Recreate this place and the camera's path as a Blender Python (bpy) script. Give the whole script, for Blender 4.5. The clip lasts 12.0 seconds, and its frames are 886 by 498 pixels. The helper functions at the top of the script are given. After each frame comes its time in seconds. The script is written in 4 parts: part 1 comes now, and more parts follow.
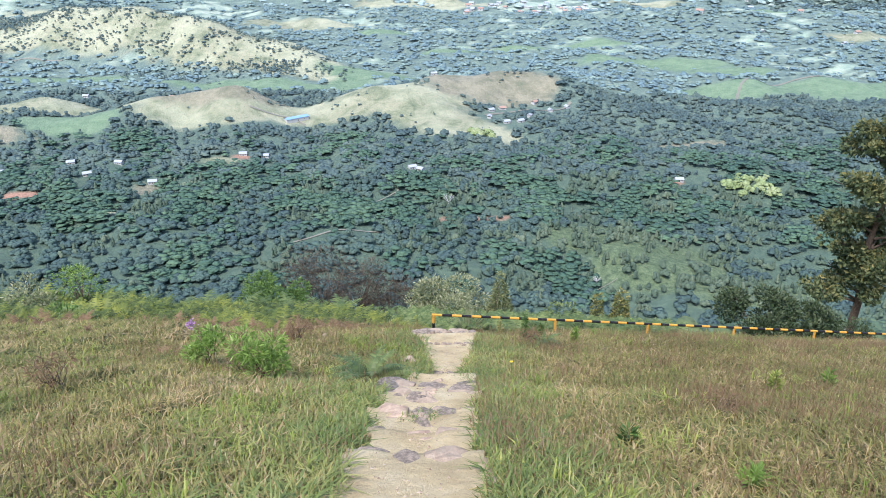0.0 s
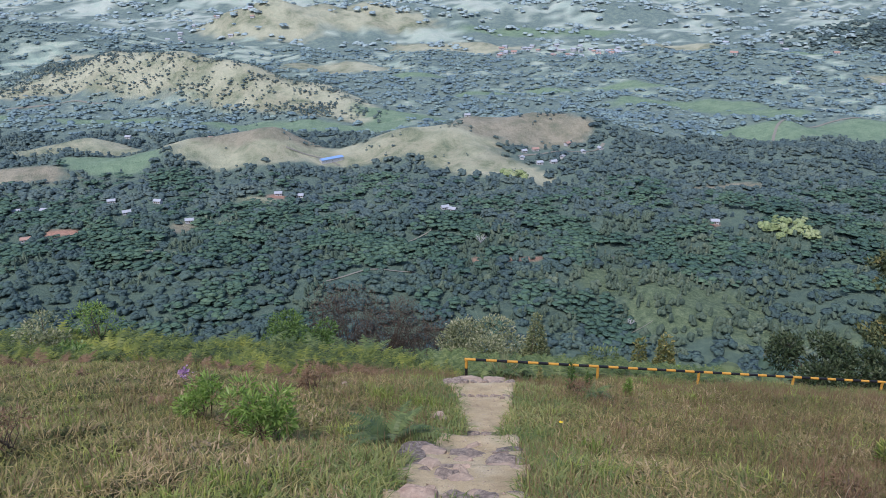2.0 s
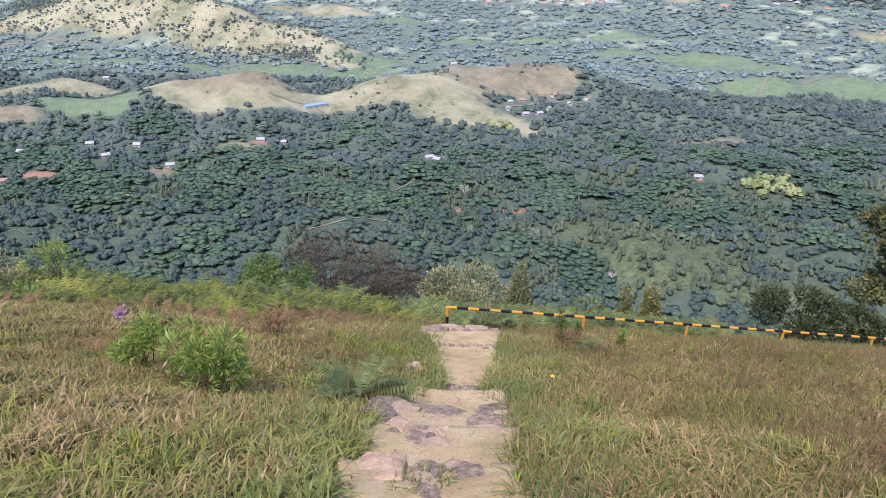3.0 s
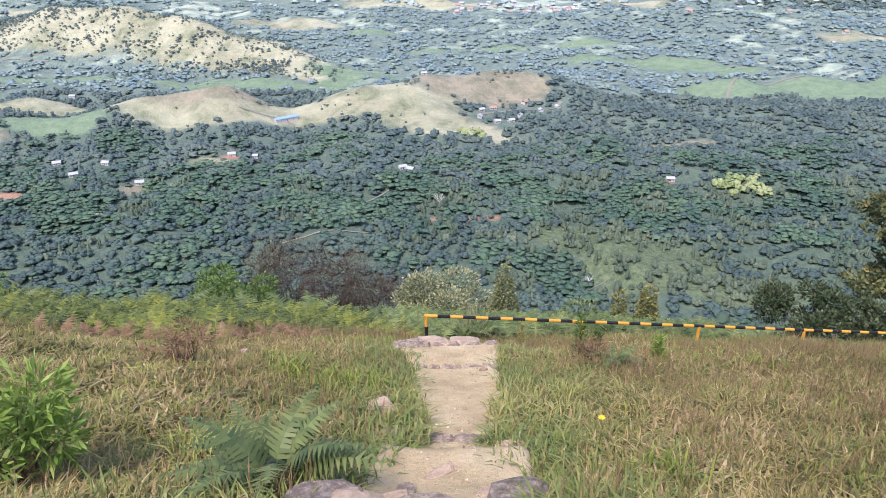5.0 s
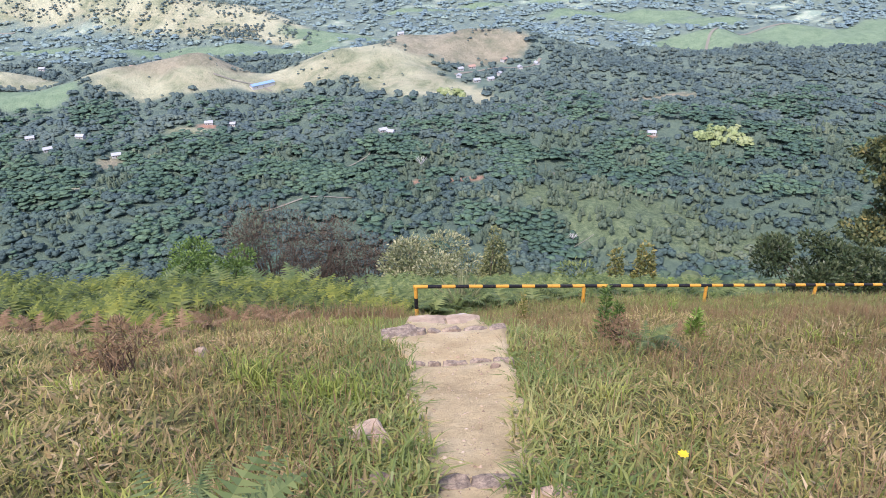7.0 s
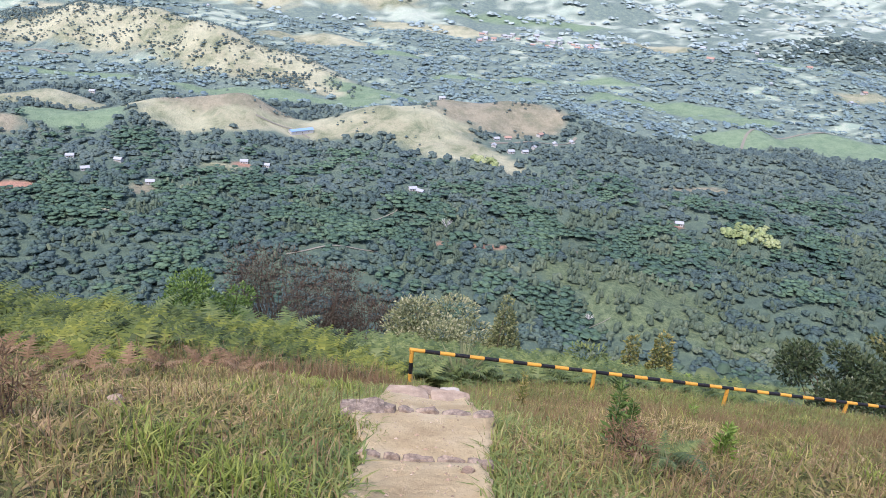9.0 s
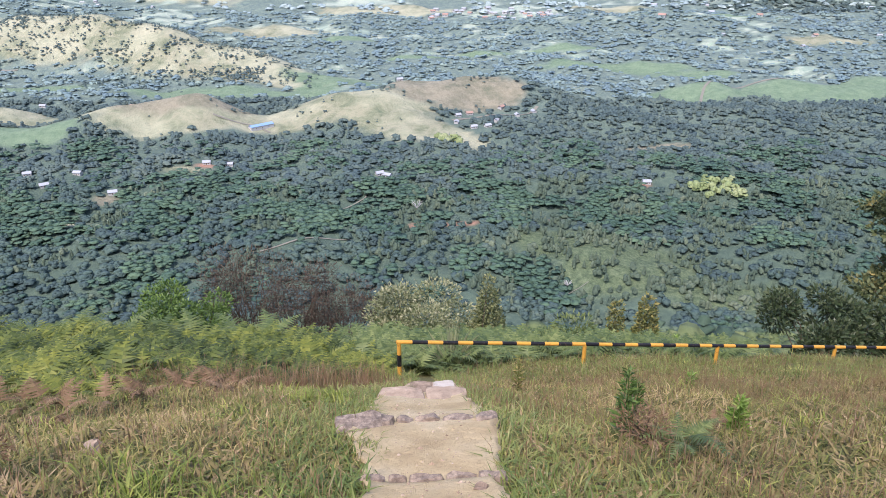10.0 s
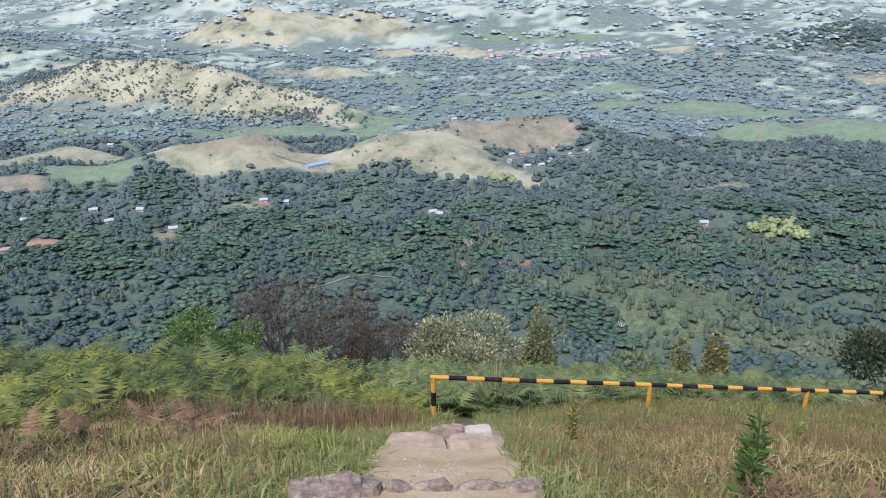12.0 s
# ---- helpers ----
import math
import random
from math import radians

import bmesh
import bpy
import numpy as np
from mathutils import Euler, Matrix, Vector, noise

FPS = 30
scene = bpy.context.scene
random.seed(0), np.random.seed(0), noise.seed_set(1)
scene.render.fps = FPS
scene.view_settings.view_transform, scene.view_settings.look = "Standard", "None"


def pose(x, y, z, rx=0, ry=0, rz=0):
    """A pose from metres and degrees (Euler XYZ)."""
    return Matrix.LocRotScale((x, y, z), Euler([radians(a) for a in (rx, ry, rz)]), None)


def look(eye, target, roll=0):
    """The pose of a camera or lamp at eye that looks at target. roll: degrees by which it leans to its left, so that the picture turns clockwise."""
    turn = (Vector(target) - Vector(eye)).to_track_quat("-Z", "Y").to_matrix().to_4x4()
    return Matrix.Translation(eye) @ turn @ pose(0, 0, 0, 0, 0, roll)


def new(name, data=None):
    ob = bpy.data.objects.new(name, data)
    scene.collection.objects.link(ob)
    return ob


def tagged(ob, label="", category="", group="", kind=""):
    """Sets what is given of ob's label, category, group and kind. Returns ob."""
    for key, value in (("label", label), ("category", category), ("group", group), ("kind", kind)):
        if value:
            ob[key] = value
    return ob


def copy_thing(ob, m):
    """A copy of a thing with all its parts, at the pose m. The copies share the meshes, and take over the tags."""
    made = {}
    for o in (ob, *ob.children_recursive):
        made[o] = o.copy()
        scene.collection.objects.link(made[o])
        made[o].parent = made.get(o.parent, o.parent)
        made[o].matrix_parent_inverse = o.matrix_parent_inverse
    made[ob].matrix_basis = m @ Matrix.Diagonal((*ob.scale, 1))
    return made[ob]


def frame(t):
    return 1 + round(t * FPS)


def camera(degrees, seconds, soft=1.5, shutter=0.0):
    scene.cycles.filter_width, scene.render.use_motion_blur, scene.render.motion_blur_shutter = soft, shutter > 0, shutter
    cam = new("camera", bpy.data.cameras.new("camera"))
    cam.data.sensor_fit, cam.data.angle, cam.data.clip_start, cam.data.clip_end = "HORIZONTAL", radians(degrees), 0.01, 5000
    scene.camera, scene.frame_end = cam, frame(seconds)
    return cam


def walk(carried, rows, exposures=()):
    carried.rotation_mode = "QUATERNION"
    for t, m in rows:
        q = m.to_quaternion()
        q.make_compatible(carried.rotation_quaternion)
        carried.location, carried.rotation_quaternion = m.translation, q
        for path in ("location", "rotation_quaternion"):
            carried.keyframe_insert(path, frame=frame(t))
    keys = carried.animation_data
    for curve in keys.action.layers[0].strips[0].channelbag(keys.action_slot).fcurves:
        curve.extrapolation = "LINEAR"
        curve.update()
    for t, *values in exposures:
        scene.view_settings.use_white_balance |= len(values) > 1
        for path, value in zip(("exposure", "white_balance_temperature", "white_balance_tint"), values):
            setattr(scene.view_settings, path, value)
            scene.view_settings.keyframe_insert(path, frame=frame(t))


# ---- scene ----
cam = camera(60.5, 12.0, soft=0.9)
PATH = [
    (0, (0.12, 0.625, 1.723), (0.121, 2.43, 0.862), 0.1),
    (0.5, (0.132, 0.955, 1.567), (0.099, 2.824, 0.855), -0.4),
    (1, (0.163, 1.263, 1.52), (0.099, 3.118, 0.775), 0.6),
    (1.5, (0.101, 1.535, 1.187), (0.045, 3.404, 0.478), -0.3),
    (2, (0.063, 1.943, 1.059), (-0.021, 3.79, 0.295), -0.5),
    (2.5, (0.078, 2.405, 0.686), (-0.006, 4.239, -0.108), -0.3),
    (3, (0.063, 2.882, 0.436), (0.026, 4.676, -0.446), 1.2),
    (3.5, (0.002, 3.374, 0.203), (0.059, 5.125, -0.761), 1.5),
    (5.5, (0.019, 5.788, -1.232), (0.038, 7.603, -2.071), 0.0),
    (6, (-0.001, 6.096, -1.267), (0.045, 7.884, -2.162), 0.3),
    (6.5, (-0.059, 6.369, -1.465), (0.006, 8.128, -2.414), -1.4),
    (8.5, (0.074, 7.302, -1.876), (0.098, 9.084, -2.785), 1.9),
    (9, (0.197, 7.629, -2.136), (0.209, 9.462, -2.936), 5.0),
    (9.5, (0.194, 7.805, -2.106), (0.253, 9.629, -2.926), 2.8),
    (10, (0.127, 7.979, -2.16), (0.209, 9.79, -3.005), 0.1),
    (10.5, (0.203, 8.246, -2.356), (0.296, 10.048, -3.218), 0.1),
    (11, (0.224, 8.624, -2.584), (0.293, 10.431, -3.44), -0.1),
    (11.5, (0.243, 9.07, -2.858), (0.293, 10.896, -3.673), -0.5),
    (12, (0.363, 9.556, -3.224), (0.309, 11.409, -3.974), -0.9),
]
walk(cam, [(t, look(eye, target, roll)) for t, eye, target, roll in PATH],
     [(0.0, 1.33, 5800, 12), (0.3, 0.78, 5600, 13), (0.5, 0.50, 5570, 15), (1.0, 0.08, 5600, 16), (1.5, 0.48, 5570, 16), (2.0, 0.55, 5720, 18), (2.5, 0.80, 5970, 22), (3.0, 1.03, 6320, 25), (3.5, 1.07, 6380, 25), (5.5, 1.32, 6130, 23), (6.5, 1.23, 6180, 23), (8.5, 1.42, 6180, 23), (9.0, 1.17, 6080, 22), (9.5, 1.07, 6130, 22), (10.5, 1.27, 6130, 22), (11.5, 1.07, 6080, 22), (12.0, 0.92, 6030, 21)])

# ---- world and sun ----
SUN_ELEVATION, SUN_AZIMUTH = 56.0, 205.0   # degrees; azimuth clockwise from +y
world = bpy.data.worlds.new("sky")
scene.world = world
world.use_nodes = True
wn = world.node_tree.nodes
sky = wn.new("ShaderNodeTexSky")
sky.sky_type = "NISHITA"
sky.sun_disc = False
sky.sun_elevation, sky.sun_rotation = radians(SUN_ELEVATION), radians(SUN_AZIMUTH)
sky.dust_density = 2.0
world.node_tree.links.new(sky.outputs[0], wn["Background"].inputs[0])
wn["Background"].inputs[1].default_value = 0.15
sun_data = bpy.data.lights.new("sun", "SUN")
sun_data.energy, sun_data.angle, sun_data.color = 1.85, radians(12.0), (1.0, 0.94, 0.84)
sun = new("sun", sun_data)
_e, _a = radians(SUN_ELEVATION), radians(SUN_AZIMUTH)
_d = Vector((math.sin(_a) * math.cos(_e), math.cos(_a) * math.cos(_e), math.sin(_e)))
sun.matrix_world = look(_d * 50, (0, 0, 0))

rng = np.random.default_rng(11)


# ---- materials ----
def mat_base(name, rough=0.9):
    m = bpy.data.materials.new(name)
    m.use_nodes = True
    nt = m.node_tree
    b = nt.nodes["Principled BSDF"]
    b.inputs["Roughness"].default_value = rough
    b.inputs["Specular IOR Level"].default_value = 0.25
    return m, nt, b


def coords(nt):
    tc = nt.nodes.new("ShaderNodeTexCoord")
    return tc.outputs["Object"]


def noise_node(nt, vec, scale, detail=6.0, rough=0.6, distort=0.0):
    n = nt.nodes.new("ShaderNodeTexNoise")
    n.inputs["Scale"].default_value = scale
    n.inputs["Detail"].default_value = detail
    n.inputs["Roughness"].default_value = rough
    n.inputs["Distortion"].default_value = distort
    nt.links.new(vec, n.inputs["Vector"])
    return n.outputs["Fac"]


def ramp(nt, fac, stops):
    r = nt.nodes.new("ShaderNodeValToRGB")
    el = r.color_ramp.elements
    while len(el) < len(stops):
        el.new(0.5)
    for e, (p, c) in zip(el, stops):
        e.position = p
        e.color = (*c, 1)
    nt.links.new(fac, r.inputs[0])
    return r.outputs[0]


def mix(nt, fac, a, b, mode="MIX"):
    n = nt.nodes.new("ShaderNodeMix")
    n.data_type, n.blend_type = "RGBA", mode
    for socket, value in ((n.inputs[0], fac), (n.inputs[6], a), (n.inputs[7], b)):
        if isinstance(value, (int, float)):
            socket.default_value = value
        elif isinstance(value, tuple):
            socket.default_value = (*value, 1)
        else:
            nt.links.new(value, socket)
    return n.outputs[2]


def bump(nt, b, height, strength, distance):
    n = nt.nodes.new("ShaderNodeBump")
    n.inputs["Strength"].default_value = strength
    n.inputs["Distance"].default_value = distance
    nt.links.new(height, n.inputs["Height"])
    nt.links.new(n.outputs[0], b.inputs["Normal"])


def leaf_material(name, stops, rough=0.6, through_light=0.25, attr="tint", leafwise=0.45):
    """Foliage: colour varies from leaf to leaf and with tint, which sets plants apart or holds painted shade; leaves
    let some light through.
    """
    m, nt, b = mat_base(name, rough)
    g = nt.nodes.new("ShaderNodeNewGeometry")
    a = nt.nodes.new("ShaderNodeAttribute")
    a.attribute_name = attr
    s = nt.nodes.new("ShaderNodeMath")
    s.operation = "MULTIPLY_ADD"
    nt.links.new(g.outputs["Random Per Island"], s.inputs[0])
    s.inputs[1].default_value = leafwise
    h = nt.nodes.new("ShaderNodeMath")
    h.operation = "MULTIPLY"
    h.inputs[1].default_value = 1 - leafwise
    nt.links.new(a.outputs["Fac"], h.inputs[0])
    nt.links.new(h.outputs[0], s.inputs[2])
    col = ramp(nt, s.outputs[0], stops)
    nt.links.new(col, b.inputs["Base Color"])
    if through_light:
        t = nt.nodes.new("ShaderNodeBsdfTranslucent")
        nt.links.new(col, t.inputs[0])
        mx = nt.nodes.new("ShaderNodeMixShader")
        mx.inputs[0].default_value = through_light
        out = nt.nodes["Material Output"]
        nt.links.new(b.outputs[0], mx.inputs[1])
        nt.links.new(t.outputs[0], mx.inputs[2])
        nt.links.new(mx.outputs[0], out.inputs[0])
    return m


def ground_material():
    m, nt, b = mat_base("hillside_ground", 0.95)
    v = coords(nt)
    near = ramp(nt, noise_node(nt, v, 1.3, 8, 0.7), [(0.25, (0.13, 0.105, 0.042)), (0.45, (0.155, 0.142, 0.048)), (0.6, (0.22, 0.182, 0.08)), (0.8, (0.135, 0.135, 0.043))])
    near = mix(nt, 0.8, near, ramp(nt, noise_node(nt, v, 55, 5, 0.8), [(0.38, (0.25, 0.25, 0.22)), (0.5, (0.8, 0.8, 0.75)), (0.62, (1, 1, 1))]), "MULTIPLY")
    def layer(name, under, colour):
        at = nt.nodes.new("ShaderNodeAttribute")
        at.attribute_name = name
        return mix(nt, at.outputs["Fac"], under, colour)
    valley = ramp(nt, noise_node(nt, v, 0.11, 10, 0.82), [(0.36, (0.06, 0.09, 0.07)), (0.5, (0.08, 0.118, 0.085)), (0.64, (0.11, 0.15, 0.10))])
    # Paler ground colours from y = 750 on: distance haze painted in.
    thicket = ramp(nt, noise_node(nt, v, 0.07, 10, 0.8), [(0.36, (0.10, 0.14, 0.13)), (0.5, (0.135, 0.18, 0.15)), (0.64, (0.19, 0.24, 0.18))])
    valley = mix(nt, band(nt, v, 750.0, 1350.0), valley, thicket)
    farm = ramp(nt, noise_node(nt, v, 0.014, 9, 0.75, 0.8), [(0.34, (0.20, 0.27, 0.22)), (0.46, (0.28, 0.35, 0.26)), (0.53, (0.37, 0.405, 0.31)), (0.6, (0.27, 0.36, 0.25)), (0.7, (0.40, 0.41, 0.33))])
    # Farmland blends to still paler colours beyond y = 1700 as painted haze.
    hazed_farm = ramp(nt, noise_node(nt, v, 0.007, 9, 0.72, 0.8), [(0.34, (0.28, 0.345, 0.28)), (0.47, (0.345, 0.40, 0.315)), (0.55, (0.40, 0.43, 0.345)), (0.66, (0.325, 0.395, 0.295))])
    farm = mix(nt, band(nt, v, 1700.0, 2700.0), farm, hazed_farm)
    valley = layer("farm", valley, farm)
    dry = ramp(nt, noise_node(nt, v, 0.03, 9, 0.78, 0.5), [(0.34, (0.10, 0.125, 0.075)), (0.46, (0.19, 0.205, 0.125)), (0.58, (0.29, 0.28, 0.185)), (0.72, (0.15, 0.175, 0.095))])
    dry = mix(nt, ramp(nt, noise_node(nt, v, 0.0065, 4, 0.6), [(0.44, (0, 0, 0)), (0.57, (1, 1, 1))]), dry, mix(nt, 0.5, dry, (0.45, 0.44, 0.30)))
    valley = layer("dry", valley, dry)
    crop = ramp(nt, noise_node(nt, v, 0.06, 8, 0.75), [(0.35, (0.115, 0.175, 0.105)), (0.6, (0.175, 0.24, 0.145))])
    valley = layer("crop", valley, crop)
    # Bare soil tones; on one hilltop they paint cloud shade.
    soil = ramp(nt, noise_node(nt, v, 0.035, 10, 0.78), [(0.34, (0.13, 0.14, 0.09)), (0.47, (0.20, 0.188, 0.128)), (0.58, (0.27, 0.245, 0.17)), (0.72, (0.185, 0.175, 0.115))])
    valley = layer("soil", valley, soil)
    valley = layer("earth", valley, (0.33, 0.19, 0.13))
    glade = ramp(nt, noise_node(nt, v, 0.22, 10, 0.85), [(0.38, (0.045, 0.07, 0.04)), (0.5, (0.10, 0.135, 0.07)), (0.62, (0.17, 0.205, 0.11))])
    valley = layer("glade", valley, glade)
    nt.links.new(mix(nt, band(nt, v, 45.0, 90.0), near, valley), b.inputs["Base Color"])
    bump(nt, b, noise_node(nt, v, 5.0, 8, 0.7), 0.6, 0.08)
    fine = b.inputs["Normal"].links[0].from_node
    relief = nt.nodes.new("ShaderNodeBump")
    relief.inputs["Distance"].default_value = 5.0
    nt.links.new(band(nt, v, 300.0, 600.0), relief.inputs["Strength"])
    nt.links.new(noise_node(nt, v, 0.045, 8, 0.7), relief.inputs["Height"])
    nt.links.new(relief.outputs[0], fine.inputs["Normal"])
    return m


def band(nt, v, lo, hi):
    """0 before y = lo, 1 after y = hi."""
    s = nt.nodes.new("ShaderNodeSeparateXYZ")
    nt.links.new(v, s.inputs[0])
    r = nt.nodes.new("ShaderNodeMapRange")
    r.inputs[1].default_value, r.inputs[2].default_value = lo, hi
    nt.links.new(s.outputs[1], r.inputs[0])
    return r.outputs[0]


def dirt_material():
    m, nt, b = mat_base("trodden_dirt", 0.95)
    v = coords(nt)
    big = noise_node(nt, v, 2.2, 5, 0.6)
    col = ramp(nt, big, [(0.3, (0.40, 0.295, 0.155)), (0.5, (0.545, 0.42, 0.235)), (0.72, (0.625, 0.51, 0.315))])
    grit = ramp(nt, noise_node(nt, v, 45, 5, 0.8), [(0.33, (0.34, 0.31, 0.29)), (0.46, (0.9, 0.9, 0.9)), (0.72, (1, 1, 1))])
    nt.links.new(mix(nt, 0.5, col, grit, "MULTIPLY"), b.inputs["Base Color"])
    bump(nt, b, noise_node(nt, v, 30, 8, 0.8), 0.8, 0.03)
    return m


def stone_material(name, stops, scale=9.0):
    m, nt, b = mat_base(name, 0.9)
    v = coords(nt)
    col = ramp(nt, noise_node(nt, v, scale, 8, 0.7), stops)
    nt.links.new(col, b.inputs["Base Color"])
    bump(nt, b, noise_node(nt, v, scale * 3, 8, 0.7), 0.8, 0.02)
    return m


def paint_material(name, colour, worn):
    m, nt, b = mat_base(name, 0.55)
    v = coords(nt)
    chips = ramp(nt, noise_node(nt, v, 16, 7, 0.75), [(0.56, (0, 0, 0)), (0.68, (1, 1, 1))])
    base = mix(nt, noise_node(nt, v, 5, 4), tuple(c * 0.8 for c in colour), colour)
    nt.links.new(mix(nt, chips, base, worn), b.inputs["Base Color"])
    return m


def bark_material(name, a, c):
    m, nt, b = mat_base(name, 0.95)
    v = coords(nt)
    nt.links.new(ramp(nt, noise_node(nt, v, 12, 8, 0.7), [(0.3, a), (0.7, c)]), b.inputs["Base Color"])
    return m


M_GROUND = ground_material()
M_DIRT = dirt_material()
M_STONE = stone_material("weathered_step_stone", [(0.3, (0.12, 0.085, 0.06)), (0.5, (0.25, 0.18, 0.125)), (0.7, (0.40, 0.30, 0.215))])
M_PALE = stone_material("pale_stone", [(0.3, (0.33, 0.28, 0.22)), (0.6, (0.50, 0.44, 0.37))])
M_YELLOW = paint_material("yellow_paint", (0.62, 0.32, 0.05), (0.2, 0.08, 0.03))
M_BLACK = paint_material("black_paint", (0.012, 0.012, 0.014), (0.10, 0.06, 0.04))
M_BARK = bark_material("bark", (0.05, 0.035, 0.025), (0.14, 0.10, 0.07))


# ---- shape of the land ----
PROFILE = np.array([(-400, 150), (-60, 28), (-8, 4.6), (0.6, 0.37), (7.2, -3.1), (8.3, -3.8), (12.2, -5.55), (14.4, -6.9), (15.8, -7.78), (18.2, -9.4), (20.3, -10.75), (24, -13.0), (32, -18.0), (60, -36.5), (470, -292), (560, -297), (800, -292), (1050, -296), (1300, -300), (2000, -292), (3000, -255), (4000, -222), (4900, -182)], float)

# hills in the valley: x, y, radius across, radius along, height, turn in degrees
HILLS = [(-330, 1075, 108, 56, 36, 8), (-420, 1035, 60, 34, 12, 25), (-62, 1108, 82, 56, 34, 0), (-135, 1085, 60, 40, 9, 0), (60, 1195, 125, 66, 33, 8), (180, 1235, 100, 70, 20, 0), (15, 1035, 85, 46, 11, -20), (-760, 1610, 260, 130, 52, -8), (-570, 1540, 230, 100, 44, -18), (-360, 1430, 210, 80, 34, -28),
         (-590, 1085, 95, 40, 17, 0), (-600, 950, 100, 36, 11, 0), (-500, 1000, 70, 34, 12, 0), (-650, 2370, 190, 140, 84, -25), (-390, 2480, 260, 150, 62, 0), (-60, 2700, 420, 200, 60, 5), (1120, 2250, 230, 130, 52, 5),
         (650, 1900, 320, 130, 30, 0), (-1250, 2000, 420, 220, 90, 0), (480, 2750, 260, 150, 42, 0), (600, 3300, 700, 300, 60, 0), (-1100, 3300, 500, 260, 110, 0), (1900, 3900, 900, 350, 110, 0),
         (-2200, 4300, 900, 400, 160, 0), (200, 4500, 1200, 300, 70, 0)]

# open land: x, y, radius across, radius along, turn, kind
# The soil entry at (-325, 1075) is cloud shade painted on a grassy top.
FIELDS = [(-315, 1052, 125, 60, 8, "dry"), (-325, 1075, 105, 34, 8, "soil"), (-62, 1085, 105, 62, -8, "dry"), (-160, 1060, 90, 40, 0, "dry"), (10, 1010, 105, 44, -22, "dry"), (70, 1165, 115, 60, 8, "soil"), (-680, 1560, 270, 120, -12, "dry"), (-430, 1460, 250, 95, -25, "dry"), (-260, 1360, 150, 65, -32, "dry"),
          (-590, 1075, 105, 42, 0, "dry"), (-610, 935, 85, 26, 0, "soil"), (-500, 990, 70, 34, 10, "crop"), (-650, 2330, 220, 140, -25, "dry"), (-360, 2420, 240, 110, 0, "dry"), (-930, 1500, 220, 40, 0, "dry"), (-1000, 1330, 200, 30, 0, "crop"), (-330, 1250, 150, 34, -8, "crop"), (-120, 1330, 110, 40, -10, "crop"), (-640, 1300, 120, 30, 0, "crop"),
          (400, 1455, 150, 45, -8, "crop"), (520, 1385, 90, 32, 0, "crop"), (500, 1245, 130, 46, 4, "crop"), (700, 1250, 190, 60, 0, "crop"), (900, 1290, 150, 50, 0, "crop"), (340, 1625, 85, 24, 0, "crop"), (160, 1590, 60, 18, 0, "crop"), (20, 1545, 70, 22, 0, "crop"), (-155, 1265, 42, 40, 0, "crop"),
          (760, 1950, 200, 40, 0, "crop"), (560, 2150, 120, 40, 0, "dry"), (930, 1700, 100, 40, 0, "dry"), (1150, 1600, 90, 50, 0, "crop"), (-60, 2150, 200, 60, 0, "dry"), (200, 2400, 260, 60, 0, "crop"), (-820, 1800, 180, 60, 0, "dry"), (-330, 1850, 150, 60, 0, "dry"), (-130, 1720, 60, 30, 0, "crop"),
          (190, 590, 70, 50, 0, "glade"), (150, 640, 60, 40, 0, "glade"), (250, 545, 60, 30, 0, "glade"), (-257, 856, 30, 15, 0, "dry"), (-330, 700, 14, 9, 0, "dry"), (330, 951, 48, 12, 0, "soil"), (8, 701, 15, 5, 0, "earth"), (165, 703, 58, 4, 0, "earth"), (45, 700, 30, 3, 0, "earth"), (-317, 762, 17, 11, 0, "soil"), (-436, 737, 26, 12, 0, "earth"), (-242, 874, 14, 6, 0, "earth"), (255, 800, 12, 5, 0, "earth"), (-560, 760, 30, 10, 0, "soil")]


def ellipse(x, y, cx, cy, rx, ry, turn):
    c, s = math.cos(radians(turn)), math.sin(radians(turn))
    u, v = (c * (x - cx) + s * (y - cy)) / rx, (-s * (x - cx) + c * (y - cy)) / ry
    return u * u + v * v


def hill_parts(x, y):
    z = np.zeros_like(x)
    for cx, cy, rx, ry, h, turn in HILLS:
        z += h * np.exp(-ellipse(x, y, cx, cy, rx, ry, turn) * 1.1)
    return z


def waves(x, y, size, seed):
    """Smooth unevenness of about -1 to 1, from a few crossed waves."""
    r = np.random.default_rng(seed)
    out = np.zeros_like(x)
    for k in range(7):
        a, f, p = r.uniform(0, 6.28), r.uniform(0.6, 1.9) * 6.28 / size, r.uniform(0, 6.28)
        out += np.sin((x * math.cos(a) + y * math.sin(a)) * f + p)
    return out / 3.2


def land(x, y):
    x, y = np.asarray(x, float), np.asarray(y, float)
    z = np.interp(y, PROFILE[:, 0], PROFILE[:, 1])
    z = z - 0.035 * np.clip(x, -30, 30)
    far = np.clip((y - 60) / 400, 0, 1)
    near = 1 - np.clip((y - 22) / 15, 0, 1)
    beside = np.clip((np.abs(x - 0.1) - 0.6) / 1.5, 0, 1)
    z = z + near * beside * (0.09 * waves(x, y, 3.5, 3) + 0.05 * waves(x, y, 1.1, 5))
    z = z + far * (6 * waves(x, y, 260, 7) + 2.0 * waves(x, y, 80, 8)) + np.clip((y - 30) / 30, 0, 1) * (1 - far) * 1.2 * waves(x, y, 30, 9)
    bank = np.clip((-x - 0.8) / 3, 0, 1) * np.clip((y - 17) / 6, 0, 1) * np.clip((33 - y) / 5, 0, 1)
